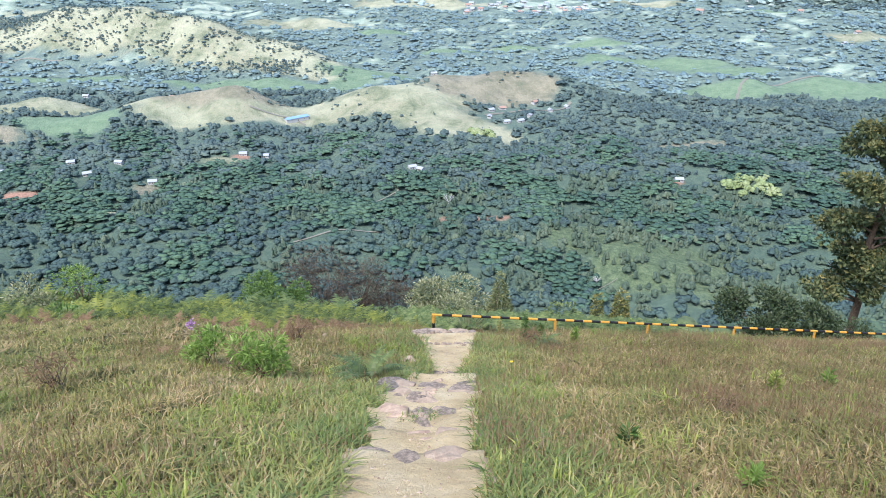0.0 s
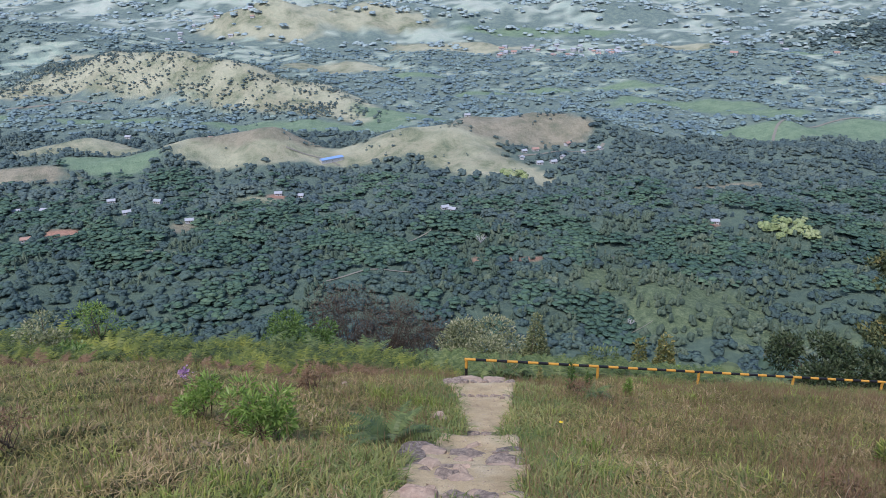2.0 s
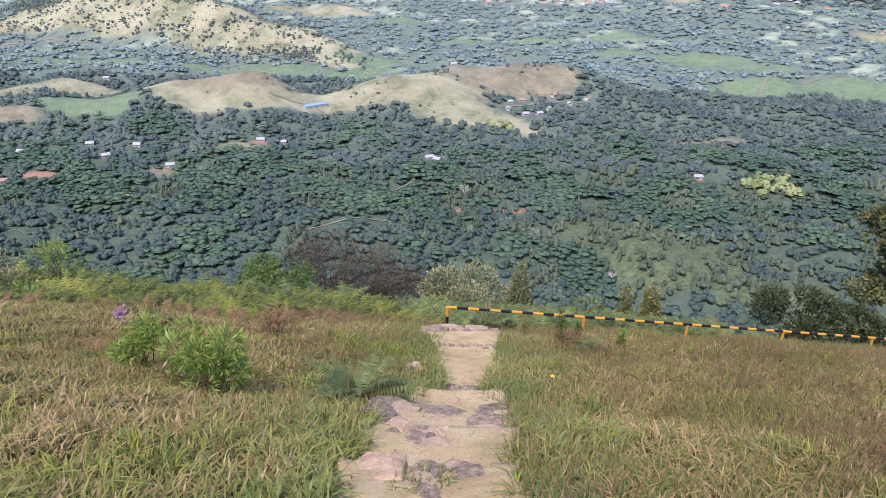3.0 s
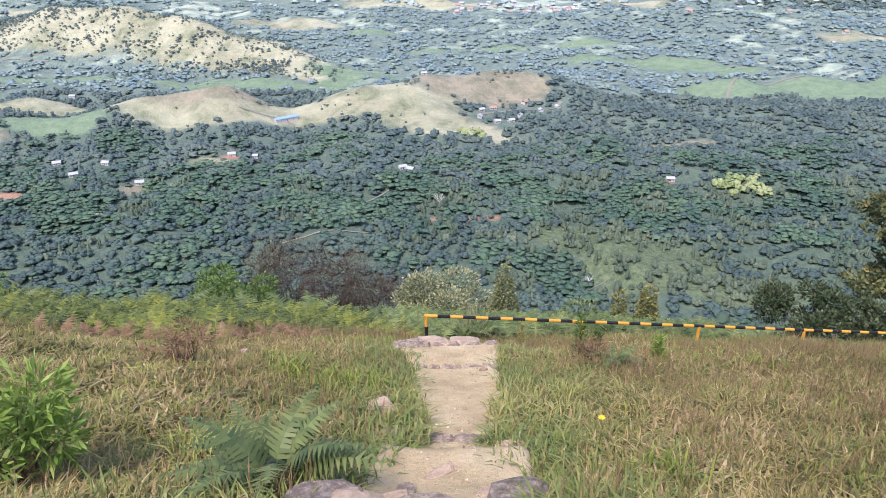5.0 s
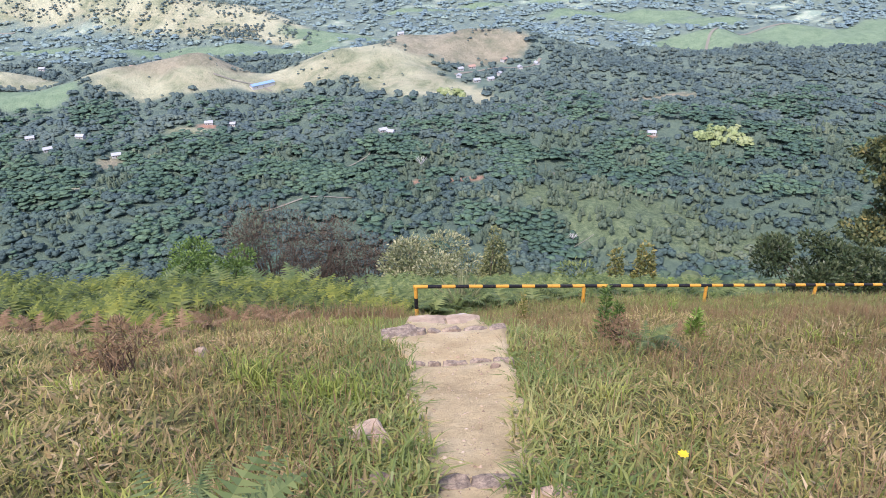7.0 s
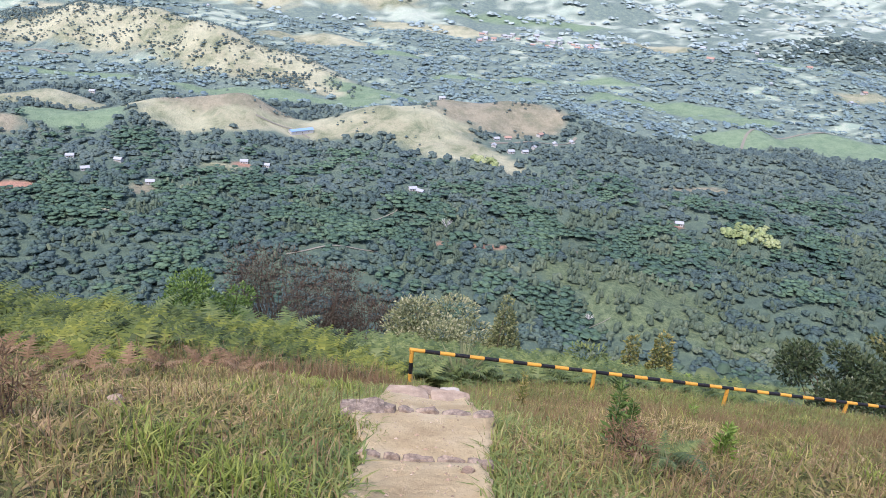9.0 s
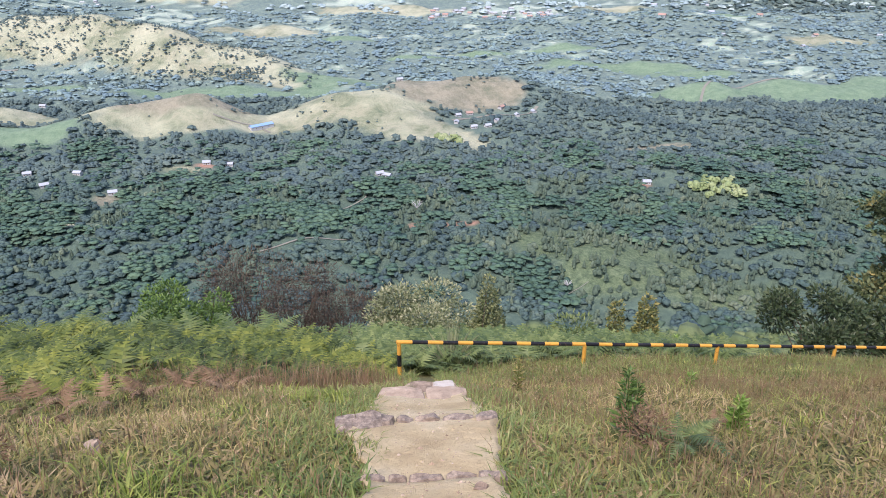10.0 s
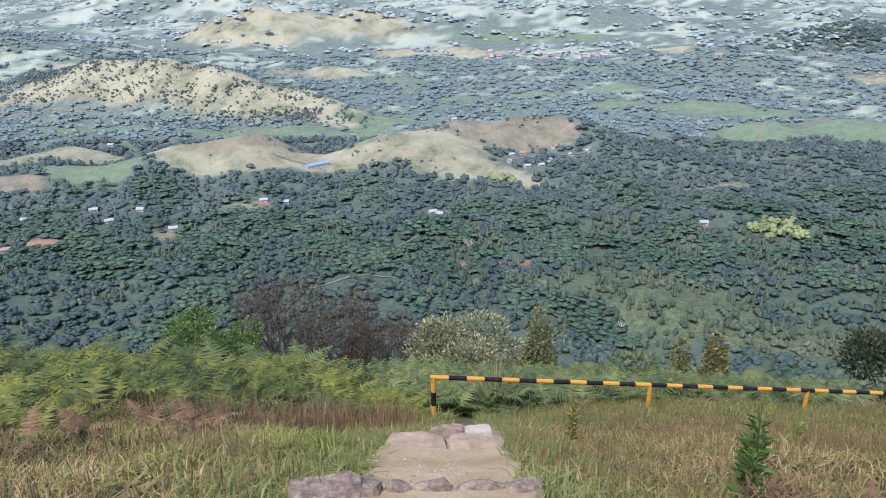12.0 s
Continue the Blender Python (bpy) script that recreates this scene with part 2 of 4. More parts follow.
    return z + hill_parts(x, y) + 0.52 * bank + 0.38 * np.clip((x - 1.1) / 1.8, 0, 1) * np.exp(-((y - 21.0 - 0.22 * x) / 3.0) ** 2) * np.clip((40 - y) / 5, 0, 1)


def cover(x, y, kind):
    """How far the land at a place is open land of that kind."""
    wob = 0.35 * waves(x, y, 60, 23) + 0.25 * waves(x, y, 22, 24)
    out = np.zeros_like(x)
    for cx, cy, rx, ry, turn, k in FIELDS:
        if k == kind:
            out = np.maximum(out, np.clip((1.15 + 0.45 * wob - ellipse(x, y, cx, cy, rx, ry, turn)) * 2.5, 0, 1))
    return out


def openland(x, y):
    """Unnamed farmland between the woods, further off."""
    return np.clip((0.9 * waves(x, y, 380, 21) + 0.8 * waves(x, y, 110, 22) + 0.5 * waves(x, y, 36, 25) + (y - 2200) / 1800) * 1.6 - 0.5, 0, 1) * np.clip((y - 1150) / 250, 0, 1)


def meadow(x, y):
    out = openland(x, y)
    for k in ("dry", "crop", "soil", "earth"):
        out = np.maximum(out, cover(x, y, k))
    return np.maximum(out, 0.28 * cover(x, y, "glade"))


# the trail: how its middle and half width run along y, and its step edges with their drops
TRAIL = np.array([(-6, -0.05, 0.52), (3, -0.05, 0.48), (5, -0.05, 0.45), (6.4, -0.03, 0.47), (7.6, -0.02, 0.53), (8.3, 0.08, 0.42), (9.0, 0.17, 0.24), (10.2, 0.2, 0.32), (11.2, 0.22, 0.38), (12.1, 0.2, 0.5), (12.7, 0.2, 0.5), (14.5, 0.2, 0.44), (14.8, 0.32, 0.34), (18.2, 0.36, 0.3), (19, 0.37, 0.26)])
STEPS = [(-3.0, 0.15), (-1.5, 0.15), (0.0, 0.15), (1.5, 0.15), (3.2, 0.15), (4.6, 0.14), (5.3, 0.1), (6.1, 0.12), (7.0, 0.12), (7.75, 0.14), (8.75, 0.16), (11.25, 0.1), (12.45, 0.2), (14.5, 0.22), (16.4, 0.12), (18.3, 0.04)]


def trail_mid(y):
    return np.interp(y, TRAIL[:, 0], TRAIL[:, 1])


def trail_half(y):
    return np.interp(y, TRAIL[:, 0], TRAIL[:, 2])


def trail_z(y):
    y = np.asarray(y, float)
    z = np.interp(y, PROFILE[:, 0], PROFILE[:, 1])
    for (y0, d0), (y1, d1) in zip(STEPS, STEPS[1:]):
        inside = (y > y0) & (y <= y1)
        f = (y - y0) / (y1 - y0)
        z = z + inside * (-d0 / 2 + f * (d0 + d1) / 2)
    return z


def mesh_object(name, verts, faces, material, parent=None, smooth=False, tint=None):
    me = bpy.data.meshes.new(name)
    verts = np.asarray(verts, np.float32)
    faces = np.asarray(faces, np.int32)
    n, k = faces.shape
    me.vertices.add(len(verts))
    me.vertices.foreach_set("co", verts.ravel())
    me.loops.add(n * k)
    me.loops.foreach_set("vertex_index", faces.ravel())
    me.polygons.add(n)
    me.polygons.foreach_set("loop_start", np.arange(0, n * k, k, dtype=np.int32))
    me.polygons.foreach_set("loop_total", np.full(n, k, np.int32))
    me.polygons.foreach_set("use_smooth", np.full(n, smooth))
    me.materials.append(material)
    if tint is not None:
        for key, values in (tint.items() if isinstance(tint, dict) else (("tint", tint),)):
            a = me.attributes.new(key, "FLOAT", "POINT")
            a.data.foreach_set("value", np.asarray(values, np.float32))
    me.update()
    me.validate()
    ob = new(name, me)
    if parent:
        ob.parent = parent
    return ob


def part(name, bm, material, parent, label=""):
    me = bpy.data.meshes.new(name)
    bm.to_mesh(me)
    bm.free()
    me.materials.append(material)
    ob = new(name, me)
    ob.parent = parent
    if label:
        ob["label"] = label
    return ob


def build_ground():
    ys = np.concatenate([np.array([-400, -200, -100, -60, -40, -25, -15, -9, -5, -2]), np.arange(0, 34, 0.25), np.geomspace(34.5, 480, 60), np.linspace(490, 2200, 190), np.geomspace(2215, 4900, 70)])
    us = np.linspace(-1, 1, 201)
    Y, U = np.meshgrid(ys, us, indexing="ij")
    W = 420 + 0.85 * np.clip(Y, 0, None)
    bend = np.interp(Y, (-400, -40, 34, 600), (1.2, 4.0, 5.2, 0.9))
    X = W * np.sinh(bend * U) / np.sinh(bend)
    Z = land(X, Y)
    trail = (np.abs(X - trail_mid(Y)) < trail_half(Y) + 0.05) & (Y > -6) & (Y < 18.6)
    Z = Z - 0.3 * trail - 0.035 * ((Y > 1) & (Y < 24) & (np.abs(X) < 20) & ~trail)
    nr, nc = X.shape
    i = (np.arange(nr - 1)[:, None] * nc + np.arange(nc - 1)[None]).ravel()
    F = np.stack([i, i + 1, i + nc + 1, i + nc], 1)
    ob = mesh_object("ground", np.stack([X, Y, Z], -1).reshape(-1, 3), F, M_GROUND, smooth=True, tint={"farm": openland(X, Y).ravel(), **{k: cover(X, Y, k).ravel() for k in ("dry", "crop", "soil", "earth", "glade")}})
    tagged(ob, "grassy hillside falling into a wide wooded valley", "ground", kind="structure")
    return ob


ground = build_ground()


# ---- leaf clouds ----
def ball(n, seed):
    r = np.random.default_rng(seed)
    d = r.normal(size=(n, 3))
    return d / np.linalg.norm(d, axis=1)[:, None]


def triangles_at(centres, normals, size, seed):
    """One leaf clump, a triangle, at each centre."""
    r = np.random.default_rng(seed)
    a = np.cross(normals, r.normal(size=normals.shape))
    a /= np.linalg.norm(a, axis=1)[:, None] + 1e-9
    b = np.cross(normals, a)
    s = (size * r.uniform(0.6, 1.4, len(centres)))[:, None] if np.isscalar(size) else size[:, None]
    v = np.stack([centres + a * s, centres - a * s * 0.55 + b * s * 0.85, centres - a * s * 0.5 - b * s * 0.9], 1)
    return v


def lobe_mesh(r, centre, rh, rv, sides, rings):
    """A closed clump of foliage, bulging on top and flatter beneath, uneven all round."""
    V, F = [centre + np.array([0, 0, rv * r.uniform(0.85, 1.15)])], []
    for tilt in rings:
        for k in range(sides):
            a = (k + 0.5 * (len(V) // sides % 2)) * 6.283 / sides + r.uniform(-0.25, 0.25)
            f = r.uniform(0.74, 1.2)
            V.append(centre + f * np.array([rh * math.sin(tilt) * math.cos(a), rh * math.sin(tilt) * math.sin(a), rv * (math.cos(tilt) - (0.9 if tilt > 1.5 else 0))]))
    for k in range(sides):
        F.append((0, 1 + k, 1 + (k + 1) % sides))
        for j in range(len(rings) - 1):
            p, q = 1 + j * sides, 1 + (j + 1) * sides
            F += [(p + k, q + k, q + (k + 1) % sides), (p + k, q + (k + 1) % sides, p + (k + 1) % sides)]
    return np.array(V), np.array(F)


def crown_template(kind, detail, seed):
    """A tree one metre high and about one wide: clumps of foliage on boughs, loose sprays, a stem."""
    r = np.random.default_rng(seed)
    u = lambda a: r.uniform(-a, a)
    n = {"round": (2, 4, 6), "umbrella": (2, 4, 7), "tall": (2, 3, 5)}[kind][detail]
    if kind == "round":
        lobes = [(u(0.26), u(0.26), r.uniform(0.34, 0.74), r.uniform(0.2, 0.34), r.uniform(0.14, 0.22)) for _ in range(n)]
    elif kind == "umbrella":
        lobes = [(u(0.38), u(0.38), 0.5 + 0.4 * k / n, r.uniform(0.16, 0.27), r.uniform(0.055, 0.09)) for k in range(n)]
    else:
        lobes = [(u(0.08), u(0.08), z, 0.09 + 0.2 * (1 - z) + r.uniform(0, 0.06), 0.13) for z in np.linspace(0.3, 0.9, n)]
    V, F, at = [], [], 0
    for x, y, z, rh, rv in lobes:
        v, f = lobe_mesh(r, np.array([x, y, z]), rh, rv, 6 if detail == 2 else 5, (0.7, 1.2, 1.62) if detail == 2 else (0.85, 1.55))
        V.append(v)
        F.append(f + at)
        at += len(v)
        if detail == 2:
            d = ball(9, int(r.integers(1e6)))
            d[:, 2] = np.abs(d[:, 2]) * 0.7
            t = triangles_at(np.array([x, y, z]) + d * np.array([rh, rh, rv]) * 1.02, d, 0.3 * rh, int(r.integers(1e6)))
            V.append(t.reshape(-1, 3))
            F.append(np.arange(27).reshape(-1, 3) + at)
            at += 27
    ring = [(0.022 * math.cos(a), 0.022 * math.sin(a), 0) for a in (0, 2.1, 4.2)]
    V.append(np.array(ring + [(0, 0, 0.75)]))
    F.append(np.array([(0, 1, 3), (1, 2, 3), (2, 0, 3)]) + at)
    return np.concatenate(V), np.concatenate(F)


def scatter(y0, y1, spacing, half, seed):
    r = np.random.default_rng(seed)
    n = int((y1 - y0) * (half * (y0 + y1)) / spacing ** 2)
    y = np.sqrt(r.uniform(y0 ** 2, y1 ** 2, n))
    x = r.uniform(-half, half, n) * y
    return x, y


def forest(name, x, y, height, width, kinds, detail, material, seed, label):
    r = np.random.default_rng(seed)
    z = land(x, y)
    which = r.integers(0, len(kinds), len(x))
    V, T, F, at = [], [], [], 0
    for i, kind in enumerate(kinds):
        tv, tf = crown_template(kind, detail, seed + 7 * i)
        s = which == i
        n = int(s.sum())
        if not n:
            continue
        a = r.uniform(0, 6.28, n)
        ca, sa = np.cos(a)[:, None], np.sin(a)[:, None]
        w, h = width[s][:, None], height[s][:, None]
        px = (tv[:, 0] * ca - tv[:, 1] * sa) * w + x[s][:, None]
        py = (tv[:, 0] * sa + tv[:, 1] * ca) * w * r.uniform(0.8, 1.2, (n, 1)) + y[s][:, None]
        V.append(np.stack([px, py, tv[:, 2] * h + z[s][:, None] - 0.3], -1).reshape(-1, 3))
        F.append((tf[None] + (np.arange(n) * len(tv))[:, None, None] + at).reshape(-1, 3))
        at += n * len(tv)
        mood = 0.5 + 0.26 * waves(x[s], y[s], 170, 33) + 0.16 * waves(x[s], y[s], 55, 34) + r.normal(0, 0.17, n)
        T.append(np.repeat(np.clip(mood, 0, 1), len(tv)))
    ob = mesh_object(name, np.concatenate(V), np.concatenate(F), material, tint=np.concatenate(T), smooth=True)
    return tagged(ob, label, "forest", kind="stuff")


def wood_material(name, stops, grain):
    """Tree crowns seen from far off: tone from tree to tree and bough to bough, mottled and rough with leaf masses."""
    m = leaf_material(name, stops, 0.8, 0.0, leafwise=0.22)
    nt = m.node_tree
    b = nt.nodes["Principled BSDF"]
    col = b.inputs["Base Color"].links[0].from_socket
    mottle = noise_node(nt, coords(nt), grain, 6, 0.7)
    nt.links.new(mix(nt, 1.0, col, ramp(nt, mottle, [(0.32, (0.85, 0.85, 0.87)), (0.68, (1.12, 1.12, 1.1))]), "MULTIPLY"), b.inputs["Base Color"])
    bump(nt, b, mottle, 0.4, 0.4 / grain)
    return m


# M_FOREST leans blue-grey: valley haze mixed into the leaf colour.
M_FOREST = wood_material("woodland_leaves", [(0.1, (0.046, 0.074, 0.072)), (0.4, (0.056, 0.089, 0.080)), (0.65, (0.066, 0.105, 0.085)), (0.95, (0.092, 0.129, 0.099))], 0.55)
M_UMBRELLA = wood_material("feathery_leaves", [(0.1, (0.046, 0.087, 0.063)), (0.5, (0.065, 0.115, 0.074)), (0.95, (0.096, 0.154, 0.089))], 0.6)
M_FOREST_PALE = wood_material("grey_green_leaves", [(0.1, (0.059, 0.090, 0.065)), (0.5, (0.088, 0.122, 0.080)), (0.95, (0.140, 0.170, 0.110))], 0.7)
M_SLOPE = wood_material("slope_tree_leaves", [(0.1, (0.045, 0.078, 0.050)), (0.5, (0.078, 0.117, 0.070)), (0.95, (0.125, 0.160, 0.092))], 0.8)
M_SCRUB = wood_material("scrub_leaves", [(0.1, (0.06, 0.09, 0.035)), (0.5, (0.11, 0.14, 0.055)), (0.95, (0.17, 0.19, 0.08))], 1.6)
# Yellow-green leaves, lightened in base colour to stand in for full sun.
M_SUNLIT = wood_material("yellow_green_sunlit_leaves", [(0.1, (0.133, 0.175, 0.070)), (0.5, (0.231, 0.280, 0.119)), (0.95, (0.336, 0.350, 0.196))], 0.6)
# Haze painted into the next three leaf colours: bluish, paler with each distance.
M_FAR_HAZED = wood_material("far_woodland_leaves_hazed", [(0.1, (0.054, 0.084, 0.086)), (0.5, (0.073, 0.108, 0.099)), (0.95, (0.111, 0.145, 0.116))], 0.4)
M_FARTHER_HAZED = wood_material("farther_woodland_leaves_hazed", [(0.1, (0.120, 0.178, 0.196)), (0.5, (0.157, 0.225, 0.225)), (0.95, (0.231, 0.304, 0.256))], 0.3)
M_DISTANT_HAZED = wood_material("distant_woodland_leaves_hazed", [(0.1, (0.225, 0.295, 0.303)), (0.5, (0.268, 0.341, 0.336)), (0.95, (0.340, 0.401, 0.357))], 0.2)

HOUSES = [(-438, 852, 11, 6, 20), (-377, 843, 9, 6, -10), (-396, 800, 8, 6, 30), (-316, 779, 10, 7, 15), (-35, 828, 9, 6, 25), (-26, 826, 6, 5, -30), (-242, 882, 9, 6, 10), (-215, 880, 7, 5, 0), (89, 1032, 14, 7, 20), (109, 1038, 16, 8, 25), (-476, 731, 12, 7, 25), (-500, 815, 9, 6, 0), (-532, 812, 10, 6, 10),
          (70, 1086, 8, 6, 30), (88, 1103, 10, 6, 15), (124, 1062, 8, 6, 70), (158, 1096, 9, 6, 95), (138, 1128, 8, 6, 50), (66, 1052, 9, 6, 80), (186, 1118, 10, 6, 110), (265, 803, 7, 5, 0), (-560, 1180, 12, 7, 0), (-420, 1170, 12, 7, 0), (-14, 1190, 14, 7, 15)]
ROADS = [([(470, 1200), (480, 1225), (492, 1250), (515, 1280), (545, 1290), (600, 1305), (680, 1310)], 4.5, "pale"), ([(-135, 622), (-119, 632), (-100, 645), (-85, 651), (-55, 656)], 2.0, "pale"), ([(60, 1060), (85, 1085), (130, 1100), (175, 1105), (195, 1140)], 5.0, "pale"),
         ([(126, 552), (140, 560), (147, 564)], 0.7, "pale"), ([(-75, 735), (-60, 748), (-48, 760), (-46, 775)], 1.6, "pale"), ([(-270, 1040), (-215, 1043), (-190, 1030)], 3.5, "pale"), ([(-1100, 1345), (-900, 1390), (-800, 1430), (-700, 1420)], 5.0, "pale")]


def clear_of(x, y):
    """True where no house or road stands."""
    ok = np.ones(len(x), bool)
    for hx, hy, w, d, _ in HOUSES:
        ok &= ~((np.abs(x - hx) < w * 0.8 + 1) & (y < hy + d) & (y > hy - d - 16))
    ok &= ~((np.abs(x + 205) < 26) & (y < 1055) & (y > 1005))
    for pts, w, _ in ROADS:
        for (ax, ay), (bx, by) in zip(pts, pts[1:]):
            for f in np.linspace(0, 1, 7):
                ok &= ~((np.abs(x - ax - f * (bx - ax)) < w + 2) & (y < ay + f * (by - ay) + w) & (y > ay + f * (by - ay) - w - 10))
    return ok


x, y = scatter(470, 800, 8.6, 0.74, 41)
keep = (meadow(x, y) < rng.uniform(0.1, 0.9, len(x))) & clear_of(x, y)
x, y = x[keep], y[keep]
pick = waves(x, y, 130, 51) + rng.normal(0, 0.35, len(x)) + 1.2 * cover(x, y, "glade") + 0.5 * np.clip(x / 200, -1, 0.8)
band_u = waves(x, y * 1.6, 150, 52) + rng.normal(0, 0.45, len(x)) + 0.5 * np.clip((y - 640) / 100, -1, 1)
pale = pick > 0.55
umb = ~pale & (band_u > 0.35)
dark = ~pale & ~umb
h = rng.uniform(4, 8, len(x))
wd = rng.uniform(7.5, 15, len(x))
forest("valley_wood", x[dark], y[dark], h[dark], wd[dark], ["round", "round", "round", "tall", "round"], 2, M_FOREST, 61, "dense dark green woodland covering the valley floor")
forest("feathery_wood", x[umb], y[umb], h[umb] * 1.1, wd[umb] * 1.4, ["umbrella", "umbrella", "umbrella", "umbrella"], 2, M_UMBRELLA, 65, "flat-topped feathery trees spreading over the valley woodland")
forest("pale_wood", x[pale], y[pale], h[pale] * 1.4, wd[pale] * 0.6, ["round", "tall", "round", "tall"], 2, M_FOREST_PALE, 62, "lighter grey-green trees scattered through the valley woodland")
x, y = scatter(150, 470, 13, 0.8, 45)
h = rng.uniform(3.5, 8, len(x)) * np.clip(0.45 + y / 400, 0.45, 1)
forest("slope_scrub", x, y, h, h * rng.uniform(1.4, 1.9, len(x)), ["round", "round", "tall", "umbrella"], 1, M_SLOPE, 60, "scrubby trees covering the steep slope below the barrier")
x, y = scatter(44, 152, 4.6, 0.95, 46)
h = rng.uniform(1.2, 2.8, len(x))
forest("slope_bushes", x, y, h, h * rng.uniform(1.5, 2.1, len(x)), ["round", "round", "umbrella"], 1, M_SCRUB, 59, "low bushes covering the steep slope below the barrier")
x, y = scatter(795, 1200, 9.5, 0.74, 44)
keep = (meadow(x, y) < rng.uniform(0.02, 0.97, len(x)) ** 1.5) & clear_of(x, y)
x, y = x[keep], y[keep]
band_u = waves(x, y * 1.6, 150, 52) + rng.normal(0, 0.25, len(x))
umb = (band_u + rng.normal(0, 0.3, len(x)) > 0.4) & (y < 960)
h = rng.uniform(4.5, 9, len(x))
wd = h * rng.uniform(1.5, 2.2, len(x))
forest("mid_wood", x[~umb], y[~umb], h[~umb], wd[~umb], ["round", "round", "round", "tall"], 1, M_FAR_HAZED, 66, "dark woodland tinted with bluish haze at the foot of the grassy hills")
forest("mid_feathery_wood", x[umb], y[umb], h[umb], wd[umb] * 1.35, ["umbrella", "umbrella", "umbrella"], 1, M_UMBRELLA, 67, "band of flat-topped feathery trees in the valley woodland")
x = np.concatenate([rng.normal(322, 8, 11), rng.normal(340, 7, 9), rng.normal(352, 7, 6), rng.normal(48, 12, 12)])
y = np.concatenate([rng.normal(788, 5, 11), rng.normal(774, 4, 9), rng.normal(755, 3, 6), rng.normal(962, 5, 12)])
h = rng.uniform(9, 13, len(x))
forest("sunlit_grove", x, y, h, h * 1.1, ["umbrella", "round", "round"], 2, M_SUNLIT, 68, "grove of yellow-green trees coloured bright as in full sun")
x, y = scatter(1200, 2100, 14.5, 0.72, 42)
keep = (np.maximum(meadow(x, y), 0.55 * (waves(x, y, 210, 75) > 0.45)) < rng.uniform(0.0, 0.97, len(x)) ** 1.3) & clear_of(x, y)
x, y = x[keep], y[keep]
h = rng.uniform(6, 12, len(x))
hx, hy = rng.uniform(-1100, -150, 12000), rng.uniform(1280, 1720, 12000)
keep = (cover(hx, hy, "dry") > 0.5) & (waves(hx, hy, 45, 73) + 0.5 * waves(hx, hy, 160, 74) - 0.25 > rng.uniform(-0.9, 0.9, 12000)) & (np.abs(hx) < 0.68 * hy)
hx, hy = hx[keep], hy[keep]
hx, hy = np.concatenate([hx, rng.normal(-880, 75, 700), rng.normal(-590, 45, 70), rng.uniform(-560, -250, 260)]), np.concatenate([hy, rng.normal(1600, 32, 700), rng.normal(1035, 9, 70), rng.normal(1330, 22, 260)])
gx, gy = rng.uniform(-440, 190, 900), rng.uniform(985, 1230, 900)
keep = (waves(gx, gy, 70, 76) > rng.uniform(0.1, 1.4, 900)) & clear_of(gx, gy)
hx, hy = np.concatenate([hx, gx[keep]]), np.concatenate([hy, gy[keep]])
hh = rng.uniform(3.0, 7.5, len(hx))
forest("hill_scrub", hx, hy, hh * 0.8, hh * 1.5, ["round", "round", "tall"], 0, M_FAR_HAZED, 69, "small trees and scrub dotted over the grassy hill")
forest("far_wood", x, y, h * 0.8, h * 1.9, ["round", "round", "umbrella"], 0, M_FARTHER_HAZED, 63, "woods and tree lines between far fields")
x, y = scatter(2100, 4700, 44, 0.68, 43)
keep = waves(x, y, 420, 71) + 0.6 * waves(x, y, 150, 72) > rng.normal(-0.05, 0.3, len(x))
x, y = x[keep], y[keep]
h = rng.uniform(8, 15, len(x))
forest("distant_wood", x, y, h, h * 3.0, ["round", "round"], 0, M_DISTANT_HAZED, 64, "distant woods tinted with bluish haze on the far hills")
x, y = rng.normal(1110, 140, 620), rng.normal(2180, 70, 620)
h = rng.uniform(8, 14, len(x))
forest("hill_wood", x, y, h, h * 2.2, ["round", "round"], 0, M_FAR_HAZED, 70, "dark wood covering a rounded far hill")


# ---- houses and roads in the valley ----
def plain(name, colour, vary=0.25, rough=0.85, scale=0.6):
    m, nt, b = mat_base(name, rough)
    nt.links.new(mix(nt, noise_node(nt, coords(nt), scale, 6, 0.7), tuple(c * (1 - vary) for c in colour), tuple(min(1, c * (1 + vary)) for c in colour)), b.inputs["Base Color"])
    return m


M_WALL = plain("limewashed_wall", (0.42, 0.41, 0.39))
M_TIN = plain("pale_tin_roof", (0.34, 0.355, 0.37))
M_TILE = plain("clay_tile_roof", (0.34, 0.22, 0.17))
M_BLUE = plain("blue_tin_roof", (0.20, 0.32, 0.52), 0.1)
M_TRACK = plain("pale_track", (0.20, 0.19, 0.15), 0.3)


def house(w, d, wall_h, roof_mat, label, group, ridge=0.3):
    """A small gabled house on its own origin."""
    ob = tagged(new("house"), label, "house", group)
    bm = bmesh.new()
    bmesh.ops.create_cube(bm, size=1, matrix=Matrix.Translation((0, 0, wall_h / 2 - 1)) @ Matrix.Diagonal((w, d, wall_h + 2, 1)))
    part("wall", bm, M_WALL, ob)
    bm = bmesh.new()
    a, c, e = w / 2 + 0.5, d / 2 + 0.6, wall_h
    r = wall_h + d * ridge
    P = [bm.verts.new(p) for p in ((-a, -c, e - 0.2), (a, -c, e - 0.2), (a, c, e - 0.2), (-a, c, e - 0.2), (-a, 0, r), (a, 0, r), (-a, -c, e), (a, -c, e), (a, c, e), (-a, c, e), (-a, 0, r + 0.25), (a, 0, r + 0.25))]
